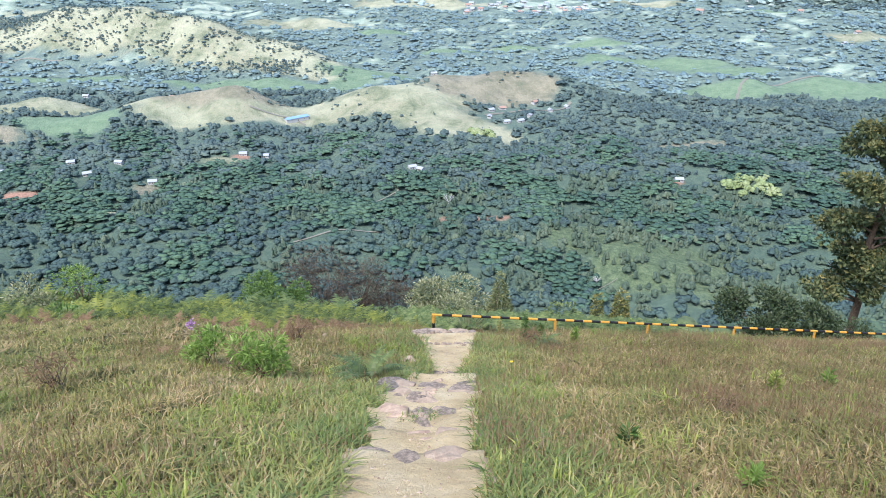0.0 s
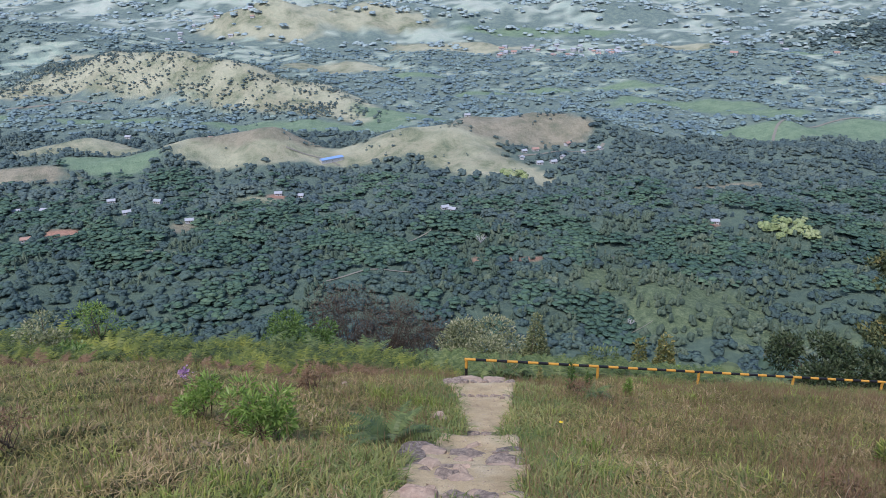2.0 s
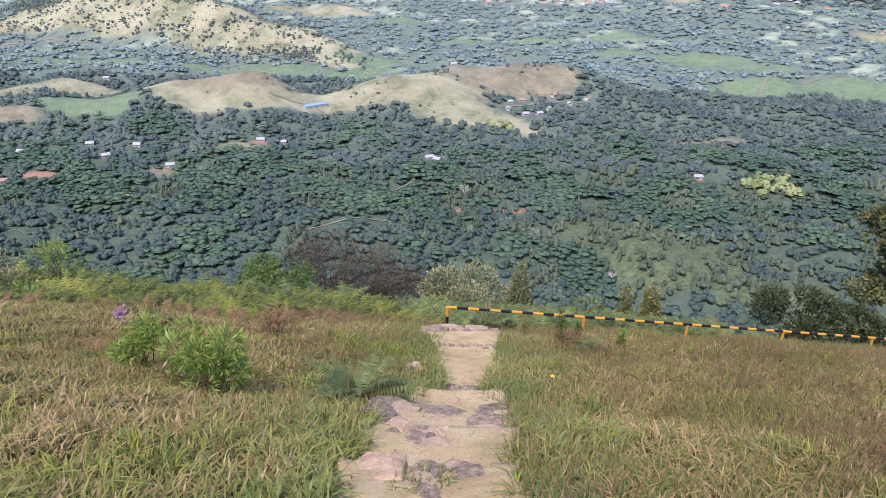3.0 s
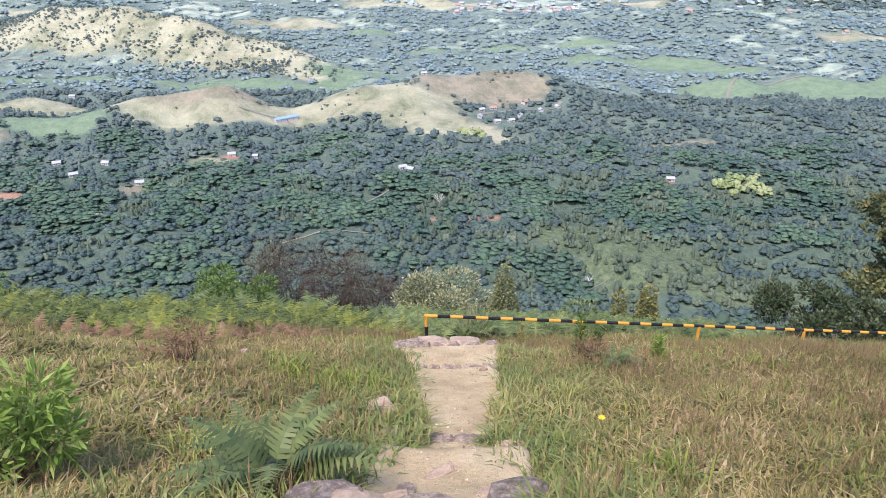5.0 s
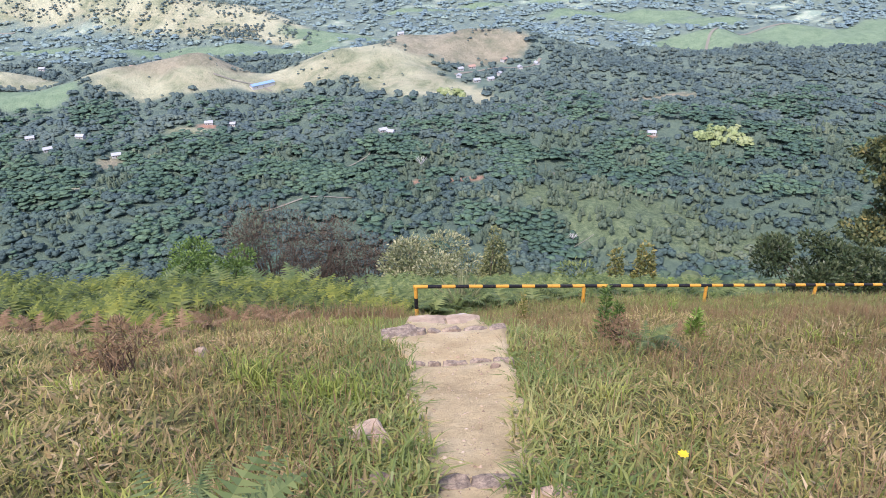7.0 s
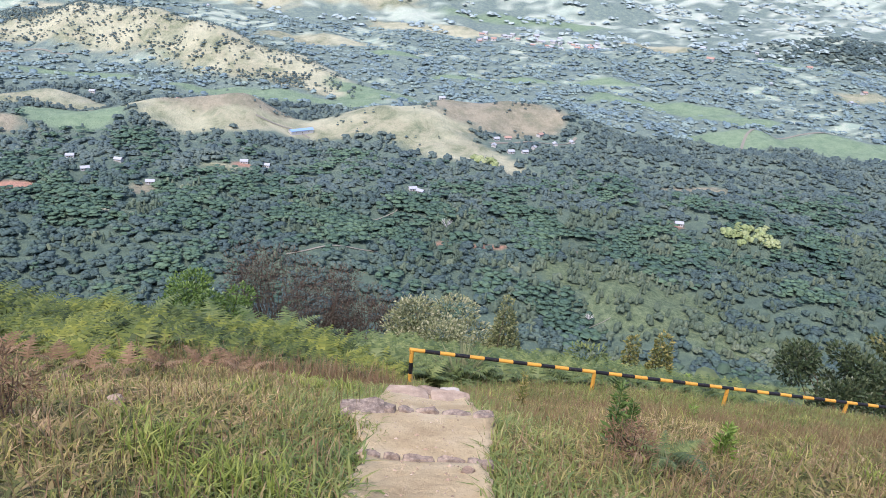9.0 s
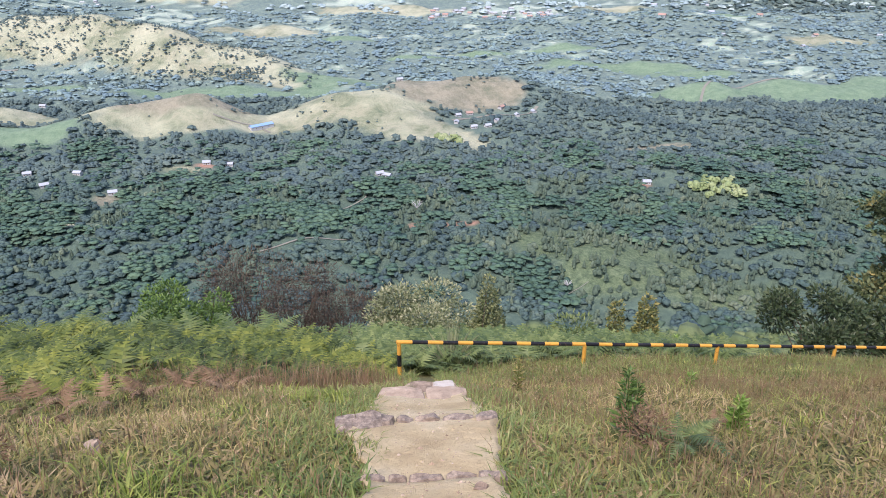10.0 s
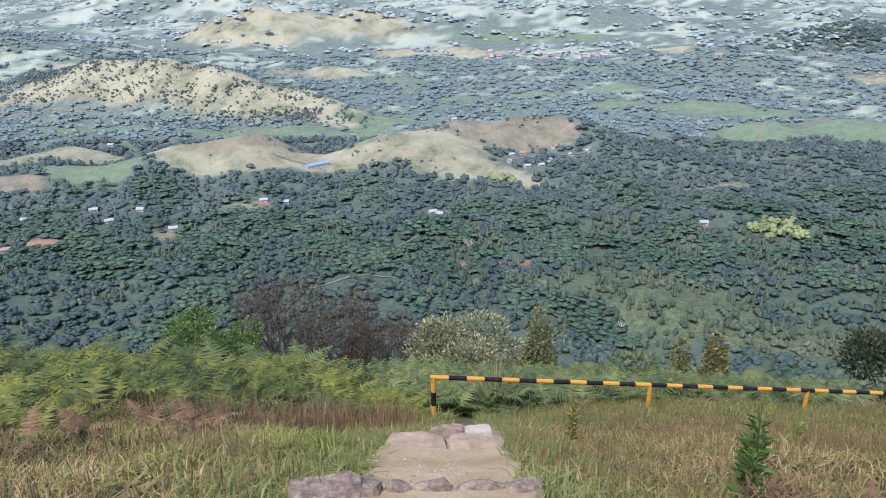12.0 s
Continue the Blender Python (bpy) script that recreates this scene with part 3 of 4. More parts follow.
    for f in ((0, 1, 5, 4), (2, 3, 4, 5), (6, 10, 11, 7), (8, 11, 10, 9), (0, 6, 7, 1), (2, 8, 9, 3), (0, 4, 10, 6), (4, 3, 9, 10), (1, 7, 11, 5), (5, 11, 8, 2)):
        bm.faces.new([P[i] for i in f])
    part("roof", bm, roof_mat, ob)
    for k, wx in enumerate((-w * 0.28, 0.0, w * 0.28)):
        bm = bmesh.new()
        hh = 2.0 if k == 1 else 1.1
        bmesh.ops.create_cube(bm, size=1, matrix=Matrix.Translation((wx, -d / 2 - 0.02, hh / 2 + (0 if k == 1 else 0.9))) @ Matrix.Diagonal((1.0, 0.08, hh, 1)))
        part("door" if k == 1 else "window", bm, M_BARK, ob)
    return ob


def set_on(ob, x, y, turn):
    ob.matrix_basis = pose(x, y, float(land(x, y)) + 0.2, 0, 0, turn)


def bare_tree(x, y, height, seed):
    r = random.Random(seed)
    ob = tagged(new("bare_tree"), "pale leafless tree standing among green woodland", "tree")
    ob.location = (x, y, float(land(x, y)))
    def stick(name, a, b, r0, r1):
        bm = bmesh.new()
        d = b - a
        bmesh.ops.create_cone(bm, cap_ends=True, segments=6, radius1=r0, radius2=r1, depth=d.length, matrix=Matrix.Translation((a + b) / 2) @ d.to_track_quat("Z", "Y").to_matrix().to_4x4())
        part(name, bm, M_WALL, ob)
    fork = Vector((0.3, 0, height * 0.4))
    stick("trunk", Vector((0, 0, -0.5)), fork, 0.5, 0.34)
    for k in range(9):
        a = k * 0.7 + r.uniform(-0.3, 0.3)
        elbow = fork + Vector((math.cos(a) * height * 0.16, math.sin(a) * height * 0.16, height * r.uniform(0.15, 0.3)))
        stick("limb", fork, elbow, 0.3, 0.2)
        for j in range(2):
            stick("branch", elbow, elbow + Vector((math.cos(a + j - 0.5) * height * 0.2, math.sin(a + j - 0.5) * height * 0.2, height * r.uniform(0.1, 0.3))), 0.2, 0.07)
    return ob


bare_tree(6, 722, 17, 3)
bare_tree(128, 560, 10, 8)
white_house = house(9, 6, 2.8, M_TIN, "small whitewashed house with a pale tin roof among trees", "valley houses")
brown_house = house(10, 6.5, 2.8, M_TILE, "small whitewashed house with a brown tile roof among trees", "valley houses")
first = {"white": True, "brown": True}
for k, (hx, hy, w, d, turn) in enumerate(HOUSES):
    kind = "brown" if k in (10, 14, 17, 22) else "white"
    src = white_house if kind == "white" else brown_house
    if first[kind]:
        first[kind] = False
        set_on(src, hx, hy, turn)
    else:
        copy_thing(src, pose(hx, hy, float(land(hx, hy)) + 0.2, 0, 0, turn))
shed = house(34, 10, 4.0, M_BLUE, "long low shed with a bright blue tin roof", "", 0.16)
shed.name = "farm_shed"
set_on(shed, -205, 1040, 38)
town_r = np.random.default_rng(5)
for k in range(70):
    hx, hy = (town_r.uniform(60, 420), town_r.normal(2080, 35)) if k < 45 else ((town_r.uniform(-900, -650), town_r.normal(2300, 90)) if k < 58 else (town_r.uniform(500, 1300), town_r.uniform(1600, 2300)))
    s = town_r.uniform(1.0, 1.7)
    c = copy_thing(white_house if k % 4 else brown_house, pose(hx, hy, float(land(hx, hy)) + 1.0, 0, 0, town_r.uniform(-40, 40)) @ Matrix.Scale(1, 4))
    c.scale = (s, s, s)
    c["group"] = "far town houses"
for pts, w, kind in ROADS:
    pts = np.array(pts, float)
    t = np.linspace(0, len(pts) - 1, len(pts) * 8)
    px, py = np.interp(t, range(len(pts)), pts[:, 0]), np.interp(t, range(len(pts)), pts[:, 1])
    k = np.array([1, 2, 3, 2, 1]) / 9
    px, py = np.convolve(np.pad(px, 2, "edge"), k, "valid"), np.convolve(np.pad(py, 2, "edge"), k, "valid")
    tx, ty = np.gradient(px), np.gradient(py)
    ln = np.hypot(tx, ty)
    V = []
    for s in (-0.5, 0.5):
        qx, qy = px - s * w * ty / ln, py + s * w * tx / ln
        V.append(np.stack([qx, qy, land(qx, qy) + 0.8], 1))
    n = len(px)
    i = np.arange(n - 1)
    tagged(mesh_object("road", np.concatenate(V), np.stack([i, i + 1, i + 1 + n, i + n], 1), M_TRACK), "pale unpaved road winding through the valley", "road", kind="structure")

# ---- barrier ----
RAIL_A, RAIL_D = Vector((-0.2, 20.45, -9.93)), Vector((1.0, 0.225, -0.18))


def tube(bm, a, b, r0, r1, n=12):
    a, b = Vector(a), Vector(b)
    m = Matrix.Translation((a + b) / 2) @ (b - a).to_track_quat("Z", "Y").to_matrix().to_4x4()
    bmesh.ops.create_cone(bm, cap_ends=True, segments=n, radius1=r0, radius2=r1, depth=(b - a).length, matrix=m)


barrier = tagged(new("barrier_rail"), "yellow and black striped metal barrier pipe on short posts", "barrier")
along = RAIL_D.normalized()
STRIPE = 0.312
for k in range(58):
    bm = bmesh.new()
    tube(bm, RAIL_A + along * STRIPE * k, RAIL_A + along * (STRIPE * (k + 1) - 0.001), 0.039, 0.039)
    part("stripe", bm, M_YELLOW if k % 2 == 0 else M_BLACK, barrier)
for d in (0.05, 4.05, 7.35, 10.65, 13.95, 17.3):
    p = RAIL_A + along * d
    g = float(land(p.x, p.y)) - 0.15
    post = tagged(new("post"), "")
    post.parent = barrier
    cuts = [p.z, p.z - 0.28, p.z - 0.54, min(g, p.z - 0.7)]
    for k in range(3):
        bm = bmesh.new()
        tube(bm, (p.x, p.y, cuts[k + 1] + 0.001), (p.x, p.y, cuts[k]), 0.042, 0.042)
        part("post_band", bm, M_BLACK if k == 1 and d < 1 else M_YELLOW, post)

# ---- trail ----
def uneven(x, y):
    return 0.008 * waves(x, y, 0.22, 91) + 0.012 * waves(x, y, 0.7, 92)


ys = np.arange(-4, 18.6, 0.045)
us = np.linspace(-1, 1, 25)
Y, U = np.meshgrid(ys, us, indexing="ij")
edge = 0.07 * waves(Y * 0 + np.sign(U) * 9, Y, 0.9, 93) + 0.03 * waves(Y * 0 + np.sign(U) * 5, Y, 0.3, 94)
X = trail_mid(Y) + U * (trail_half(Y) + edge * np.abs(U) + 0.06)
Z = trail_z(Y) + uneven(X, Y) + 0.03 * np.abs(U) ** 3 - 0.25 * (np.abs(U) > 0.99)
nr, nc = X.shape
i = (np.arange(nr - 1)[:, None] * nc + np.arange(nc - 1)[None]).ravel()
trail = mesh_object("trail", np.stack([X, Y, Z], -1).reshape(-1, 3), np.stack([i, i + 1, i + nc + 1, i + nc], 1), M_DIRT, smooth=True)
tagged(trail, "trodden pale brown dirt trail stepping down the hillside", "path", kind="structure")


def rough_stone(sx, sy, sz, seed, cuts=3, rough=1.0):
    """A weathered block with broken edges."""
    bm = bmesh.new()
    bmesh.ops.create_cube(bm, size=1)
    bmesh.ops.subdivide_edges(bm, edges=bm.edges[:], cuts=cuts, use_grid_fill=True)
    r = random.Random(seed)
    off = Vector((r.uniform(0, 50), r.uniform(0, 50), r.uniform(0, 50)))
    for v in bm.verts:
        q = v.co.copy()
        q *= 1 - 0.2 * rough * max(0, q.length - 0.62) / 0.25
        q += Vector(noise.noise_vector(q * 2.3 + off)) * 0.10 * rough + Vector(noise.noise_vector(q * 6 + off)) * 0.03
        v.co = Vector((q.x * sx, q.y * sy, q.z * sz))
    return bm


def lay(parent, x, y, sx, sy, sz, turn, material, seed, proud=0.03, label="", rough=1.0):
    """A stone set into the trail, its top standing proud of the dirt."""
    ob = part("stone", rough_stone(sx, sy, sz, seed, 4 if rough < 1 else 3, rough), material, parent, label)
    e = 0.15
    tilt = math.degrees(math.atan2(float(trail_z(y + e) - trail_z(y - e)), 2 * e)) * 0.35
    ob.matrix_basis = pose(x, y, float(trail_z(y)) + proud - sz / 2, tilt, 0, turn)
    return ob


M_RED = stone_material("reddish_stone", [(0.3, (0.26, 0.17, 0.12)), (0.5, (0.45, 0.32, 0.22)), (0.7, (0.58, 0.44, 0.31))])
M_DARK_STONE = stone_material("dark_lichened_stone", [(0.3, (0.07, 0.055, 0.045)), (0.5, (0.18, 0.145, 0.115)), (0.68, (0.36, 0.30, 0.25))], 26.0)
M_SLAB = stone_material("worn_cement", [(0.3, (0.25, 0.18, 0.125)), (0.55, (0.40, 0.30, 0.21)), (0.75, (0.52, 0.42, 0.31))], 9.0)
M_EDGE = stone_material("grey_brown_step_edge", [(0.3, (0.09, 0.072, 0.058)), (0.48, (0.24, 0.185, 0.14)), (0.66, (0.44, 0.35, 0.26))], 24.0)
sr = random.Random(17)
for k, (yn, _) in enumerate(STEPS):
    if yn < 2:
        continue
    m, hw = float(trail_mid(yn)), float(trail_half(yn))
    if 4 < yn < 8.5:
        x = m - hw + 0.02
        while x < m + hw - 0.1:
            w = sr.uniform(0.16, 0.36)
            lay(trail, x + w / 2, yn - 0.11 + sr.uniform(-0.04, 0.03), w, sr.uniform(0.2, 0.3), 0.22, sr.uniform(-9, 9), sr.choice([M_RED, M_SLAB, M_EDGE, M_STONE, M_EDGE]), k * 40 + int(x * 90), sr.uniform(-0.02, 0.008) if yn < 5.6 else sr.uniform(-0.015, 0.03))
            x += w + 0.015
    elif yn > 10:
        x, wide = m - hw - 0.03, 2 * hw + 0.06
        rows = ((0.2, 0.07), (0.14, 0.05), (0.24, 0.06), (0.22, 0.05), (0.2, 0.08)) if yn < 12 else (((0.3, 0.2), (0.13, 0.12), (0.18, 0.1), (0.22, 0.13), (0.17, 0.16)) if yn < 13 else ((0.55, 0.5), (0.45, 0.42)))
        for j, (f, deep) in enumerate(rows):
            lay(trail, x + wide * f / 2, yn - deep / 2 - 0.005, wide * f - 0.012, deep, 0.26, sr.uniform(-3, 3), M_SLAB if yn > 13 else M_EDGE, k * 40 + j, sr.uniform(0.0, 0.02) if yn > 13 else (0.045, 0.02, 0.03, 0.022, 0.035)[j] * (1 if yn > 12 else 0.5), "", 0.75 if yn > 13 else 1.0)
            x += wide * f
    elif yn > 8.5:
        for j, x in enumerate((0.02, 0.27, 0.5)):
            lay(trail, x, 9.2 + sr.uniform(-0.03, 0.03), 0.26, 0.12, 0.2, sr.uniform(-6, 6), M_EDGE, k * 40 + j, 0.022, "", 0.8)
for j in range(56):
    y = sr.uniform(5.4, 8.5)
    lay(trail, sr.uniform(-0.45, 0.42), y, sr.uniform(0.07, 0.22), sr.uniform(0.07, 0.18), 0.12, sr.uniform(0, 90), sr.choice([M_RED, M_SLAB, M_EDGE, M_SLAB, M_RED]), 900 + j, sr.uniform(-0.015, 0.018))
lay(trail, -0.3, 9.12, 0.2, 0.2, 0.24, 20, M_STONE, 56, 0.09, "rough brown stone at the step edge")
lay(trail, 0.5, 8.95, 0.24, 0.2, 0.24, -14, M_RED, 57, 0.06, "reddish brown stone at the step edge")
lay(trail, -0.46, 7.75, 0.34, 0.2, 0.26, 4, M_DARK_STONE, 58, 0.05, "dark lichen-speckled stone block")
lay(trail, 0.36, 7.3, 0.4, 0.3, 0.24, -5, M_EDGE, 59, 0.03, "")
lay(trail, -0.48, 7.3, 0.28, 0.4, 0.3, 8, M_DARK_STONE, 51, 0.06, "dark lichen-speckled stone block")
lay(trail, 0.42, 8.0, 0.32, 0.34, 0.25, -10, M_DARK_STONE, 52, 0.05, "dark lichen-speckled stone block")
lay(trail, -0.26, 12.28, 0.34, 0.26, 0.4, 4, M_EDGE, 53, 0.05, "dark lichen-speckled stone block")
lay(trail, 0.52, 15.75, 0.26, 0.6, 0.2, 5, M_PALE, 54, 0.024, "pale worn stone slab", 0.4)
lay(trail, 0.2, 16.0, 0.3, 0.5, 0.2, -4, M_STONE, 55, 0.02, "", 0.4)


def loose_rock(x, y, s, z, material, seed, label):
    bm = rough_stone(s, s * 0.8, s * 0.6, seed)
    me = bpy.data.meshes.new("rock")
    bm.to_mesh(me)
    bm.free()
    me.materials.append(material)
    ob = new("rock", me)
    ob.matrix_basis = pose(x, y, z + s * 0.17, -12, 5, seed * 37)
    return tagged(ob, label, "rock")


loose_rock(-0.36, 9.75, 0.24, float(land(-0.36, 9.75)) - 0.05, M_SLAB, 3, "pale half-buried stone beside the dirt trail")
loose_rock(0.47, 11.05, 0.07, float(trail_z(11.05)), M_STONE, 4, "small dark stone lying on the dirt trail")
loose_rock(-0.40, 10.9, 0.07, float(land(-0.42, 11.0)), M_RED, 6, "reddish stone at the grassy trail edge")
loose_rock(0.75, 7.3, 0.2, float(land(0.75, 7.3)) - 0.05, M_STONE, 8, "reddish stone half hidden in grass")
n = 2200
px = rng.uniform(-1, 1, n)
py = rng.uniform(3, 17.5, n)
px = trail_mid(py) + px * trail_half(py) * 0.95
s = rng.gamma(2.0, 0.0028, n) + 0.003
o = np.array([(1, 0, 0), (0, 1, 0), (-1, 0, 0), (0, -1, 0), (0, 0, 0.8), (0, 0, -0.8)])
jit = rng.uniform(0.6, 1.2, (n, 6, 3))
V = o[None] * jit * s[:, None, None] + np.stack([px, py, trail_z(py) + uneven(px, py)], 1)[:, None]
F = np.array([(0, 1, 4), (1, 2, 4), (2, 3, 4), (3, 0, 4), (1, 0, 5), (2, 1, 5), (3, 2, 5), (0, 3, 5)])
F = (np.arange(n)[:, None, None] * 6 + F[None]).reshape(-1, 3)
M_PEBBLE = leaf_material("pebbles", [(0.1, (0.14, 0.095, 0.06)), (0.5, (0.34, 0.25, 0.17)), (0.95, (0.56, 0.46, 0.36))], 0.9, 0.0)
tagged(mesh_object("gravel", V.reshape(-1, 3), F, M_PEBBLE, tint=rng.uniform(0, 1, n * 6)), "loose gravel and crumbs of soil on the trail", "gravel", kind="stuff")


# ---- grass ----
def blades(name, cx, cy, clump, spread, length, width, material, seed, label, lean=0.5, on_trail=False, short=False):
    r = np.random.default_rng(seed)
    m = len(cx)
    x = (cx[:, None] + r.normal(0, spread, (m, clump))).ravel()
    y = (cy[:, None] + r.normal(0, spread, (m, clump))).ravel()
    L = (length * r.uniform(0.5, 1.35, (m, clump)) * r.uniform(0.65, 1.3, (m, 1))).ravel()
    free = np.abs(x - trail_mid(y)) > trail_half(y) + r.uniform(-0.08, 0.05, len(x))
    if on_trail:
        free = ~free
    x, y, L = x[free], y[free], L[free]
    z = (trail_z(y) if on_trail else land(x, y)) - 0.02
    k = len(x)
    a = r.uniform(0, 6.28, k)
    d = np.stack([np.cos(a), np.sin(a), np.zeros(k)], 1)
    side = np.stack([-np.sin(a), np.cos(a), np.zeros(k)], 1) * (width * r.uniform(0.6, 1.35, k))[:, None] * 0.5
    b = np.clip(lean * r.uniform(0.15, 1.6, k), 0, 1.5)
    p0 = np.stack([x, y, z], 1)
    up = np.array([0, 0, 1.0])
    p1 = p0 + d * (L * 0.32 * b)[:, None] + up * (L * 0.62 * (1 - 0.25 * b))[:, None]
    p2 = p0 + d * (L * 0.9 * b)[:, None] + up * (L * (1.0 - 0.5 * b))[:, None]
    V = np.stack([p0, p1 + side, p2, p1 - side], 1).reshape(-1, 3)
    i = np.arange(k)[:, None] * 4
    F = np.concatenate([i + [0, 1, 3], i + [1, 2, 3]])
    if short:   # one broad leaf lying over
        V = np.stack([p0 + side, p0 - side, p2], 1).reshape(-1, 3)
        F = np.arange(3 * k).reshape(-1, 3)
    tint = np.clip(0.5 + 0.3 * waves(x, y, 3.2, seed + 1) + 0.2 * waves(x, y, 0.9, seed + 2) + r.normal(0, 0.16, k), 0, 1)
    return tagged(mesh_object(name, V, F, material, tint=np.repeat(tint, 3 if short else 4)), label, "grass", kind="stuff")


def spots(n, seed, y0=3.2, y1=24.5, where=None):
    """Clump centres over the visible slope, thicker where the camera passes near."""
    r = np.random.default_rng(seed)
    y = y0 + (y1 - y0) * r.uniform(0, 1, n) ** 1.05
    x = r.uniform(-1, 1, n) * (2.6 + 0.66 * (y - 1))
    ok = np.ones(n, bool) if where is None else where(x, y, r)
    return x[ok], y[ok]


M_GRASS = leaf_material("meadow_grass", [(0.08, (0.116, 0.146, 0.032)), (0.42, (0.197, 0.206, 0.050)), (0.66, (0.324, 0.271, 0.090)), (0.95, (0.498, 0.362, 0.181))], 0.5, 0.3)
M_LUSH = leaf_material("lush_grass", [(0.1, (0.096, 0.141, 0.038)), (0.5, (0.173, 0.215, 0.056)), (0.95, (0.347, 0.323, 0.113))], 0.45, 0.3)
M_TUFT = leaf_material("bright_grass", [(0.1, (0.121, 0.165, 0.030)), (0.5, (0.242, 0.286, 0.059)), (0.95, (0.436, 0.418, 0.119))], 0.45, 0.35)
M_STRAW = leaf_material("straw_stems", [(0.1, (0.133, 0.102, 0.040)), (0.4, (0.195, 0.141, 0.066)), (0.7, (0.212, 0.113, 0.066)), (0.95, (0.313, 0.243, 0.149))], 0.6, 0.25)
M_THATCH = leaf_material("grass_mat", [(0.08, (0.062, 0.073, 0.021)), (0.35, (0.128, 0.136, 0.039)), (0.6, (0.223, 0.177, 0.072)), (0.8, (0.334, 0.243, 0.121)), (0.97, (0.467, 0.364, 0.211))], 0.6, 0.2, leafwise=0.6)
bare = lambda x, y, r: waves(x, y, 2.3, 131) + 0.5 * waves(x, y, 0.8, 132) < r.uniform(0.35, 1.3, len(x))
cx, cy = spots(26000, 199, 3.2, 21.0)
blades("thatch", cx, cy, 10, 0.11, 0.095, 0.03, M_THATCH, 299, "dense low mat of green and withered grass leaves", 1.7, short=True)
cx, cy = spots(27000, 201, where=bare)
blades("meadow_grass", cx, cy, 9, 0.10, 0.115, 0.0088, M_GRASS, 301, "short tangled green and straw-coloured grass on the slope", 1.45)
cx, cy = spots(60000, 202, where=lambda x, y, r: np.abs(x - trail_mid(y)) - trail_half(y) < np.abs(r.normal(0, 0.5, len(x))))
blades("trailside_grass", cx, cy, 12, 0.06, 0.135, 0.0115, M_LUSH, 302, "broad-bladed lush green grass hanging over the trail edge", 1.15)
cx, cy = spots(2600, 203, where=lambda x, y, r: waves(x, y, 2.0, 133) > r.uniform(0.0, 0.9, len(x)))
cx, cy = np.concatenate([cx, rng.normal(-0.65, 0.16, 26), rng.normal(-1.15, 0.12, 14), rng.normal(-0.75, 0.16, 30), rng.normal(-1.6, 0.3, 16)]), np.concatenate([cy, rng.normal(10.6, 0.16, 26), rng.normal(10.95, 0.12, 14), rng.normal(14.2, 0.2, 30), rng.normal(5.6, 0.4, 16)])
blades("green_tufts", cx, cy, 22, 0.06, 0.17, 0.0105, M_TUFT, 303, "brighter green tufts of grass across the slope", 0.85)
cx, cy = spots(16500, 204, where=lambda x, y, r: (x * 0.10 + (y - 12) * 0.04 + 0.7 * waves(x, y, 3.0, 134)) > r.uniform(-0.8, 0.8, len(x)))
blades("straw_grass", cx, cy, 8, 0.10, 0.25, 0.004, M_STRAW, 304, "dry straw and reddish seeding grass stems", 0.42)
# Brown seed grass; its dark colour also stands in for shade on the right.
M_SEED = leaf_material("brown_seed_heads", [(0.1, (0.10, 0.080, 0.030)), (0.45, (0.150, 0.112, 0.046)), (0.75, (0.165, 0.105, 0.052)), (0.95, (0.23, 0.175, 0.085))], 0.7, 0.2)
cx, cy = spots(14000, 205, where=lambda x, y, r: (x > 1.4) & (np.clip((x - 1.2) / 3, 0, 1) * (0.75 + 0.5 * waves(x, y, 2.6, 135)) > r.uniform(0, 1, len(x))))
blades("brown_grass", cx, cy, 11, 0.11, 0.2, 0.0055, M_SEED, 309, "brown seeding grass standing thickly on the slope", 0.7)
cx, cy = rng.uniform(-3.8, -0.4, 420), rng.uniform(15.6, 20.3, 420)
blades("seed_grass", cx, cy, 12, 0.12, 0.40, 0.006, M_STRAW, 305, "tall dry seed grass beside the lower steps", 0.35)
cx, cy = rng.uniform(-0.6, 14, 1500), rng.uniform(18.8, 24, 1500)
blades("rank_grass", cx, cy, 10, 0.12, 0.22, 0.012, M_LUSH, 306, "rank green grass growing under the barrier", 0.7)


cx, cy = rng.uniform(-24, 24, 5000), rng.uniform(-9, 24, 5000)
outer = np.abs(cx) > 2.2 + 0.66 * np.clip(cy - 1, 0, None)
blades("outlying_grass", cx[outer], cy[outer], 8, 0.14, 0.17, 0.014, M_GRASS, 308, "thinner grass further along the hillside", 1.0)
cx = np.concatenate([rng.normal(a, 0.09, 14) for a in (-0.05, -0.2, -0.12, -0.3, -0.28, 0.45, 0.5)])
cy = np.concatenate([rng.normal(b, 0.07, 14) for b in (5.9, 11.85, 12.75, 9.5, 10.0, 9.1, 8.6)])
blades("trail_tufts", cx, cy, 8, 0.05, 0.085, 0.008, M_LUSH, 307, "small green tufts of grass growing in the trail", 1.0, True)


# ---- ferns ----
def frond_tris(base, az, length, arch, pairs, seed, wide=0.42):
    """Fern fronds: a stalk that arches over, with paired tapering leaflets."""
    r = np.random.default_rng(seed)
    n = len(az)
    d = np.stack([np.cos(az), np.sin(az), np.zeros(n)], 1)
    sd = np.stack([-np.sin(az), np.cos(az), np.zeros(n)], 1)
    up = np.array([0, 0, 1.0])

    def at(s):
        return base + d * (length * (0.12 * s + arch * 0.75 * s ** 1.7))[:, None] + up * (length * (s * 0.95 - arch * 0.55 * s ** 2.4))[:, None]

    V = []
    for k in range(pairs):
        s = 0.25 + 0.75 * (k + 0.5) / pairs
        p, q = at(np.full(n, s)), at(np.full(n, min(1.0, s + 0.55 / pairs)))
        t = q - p
        t /= np.linalg.norm(t, axis=1)[:, None] + 1e-9
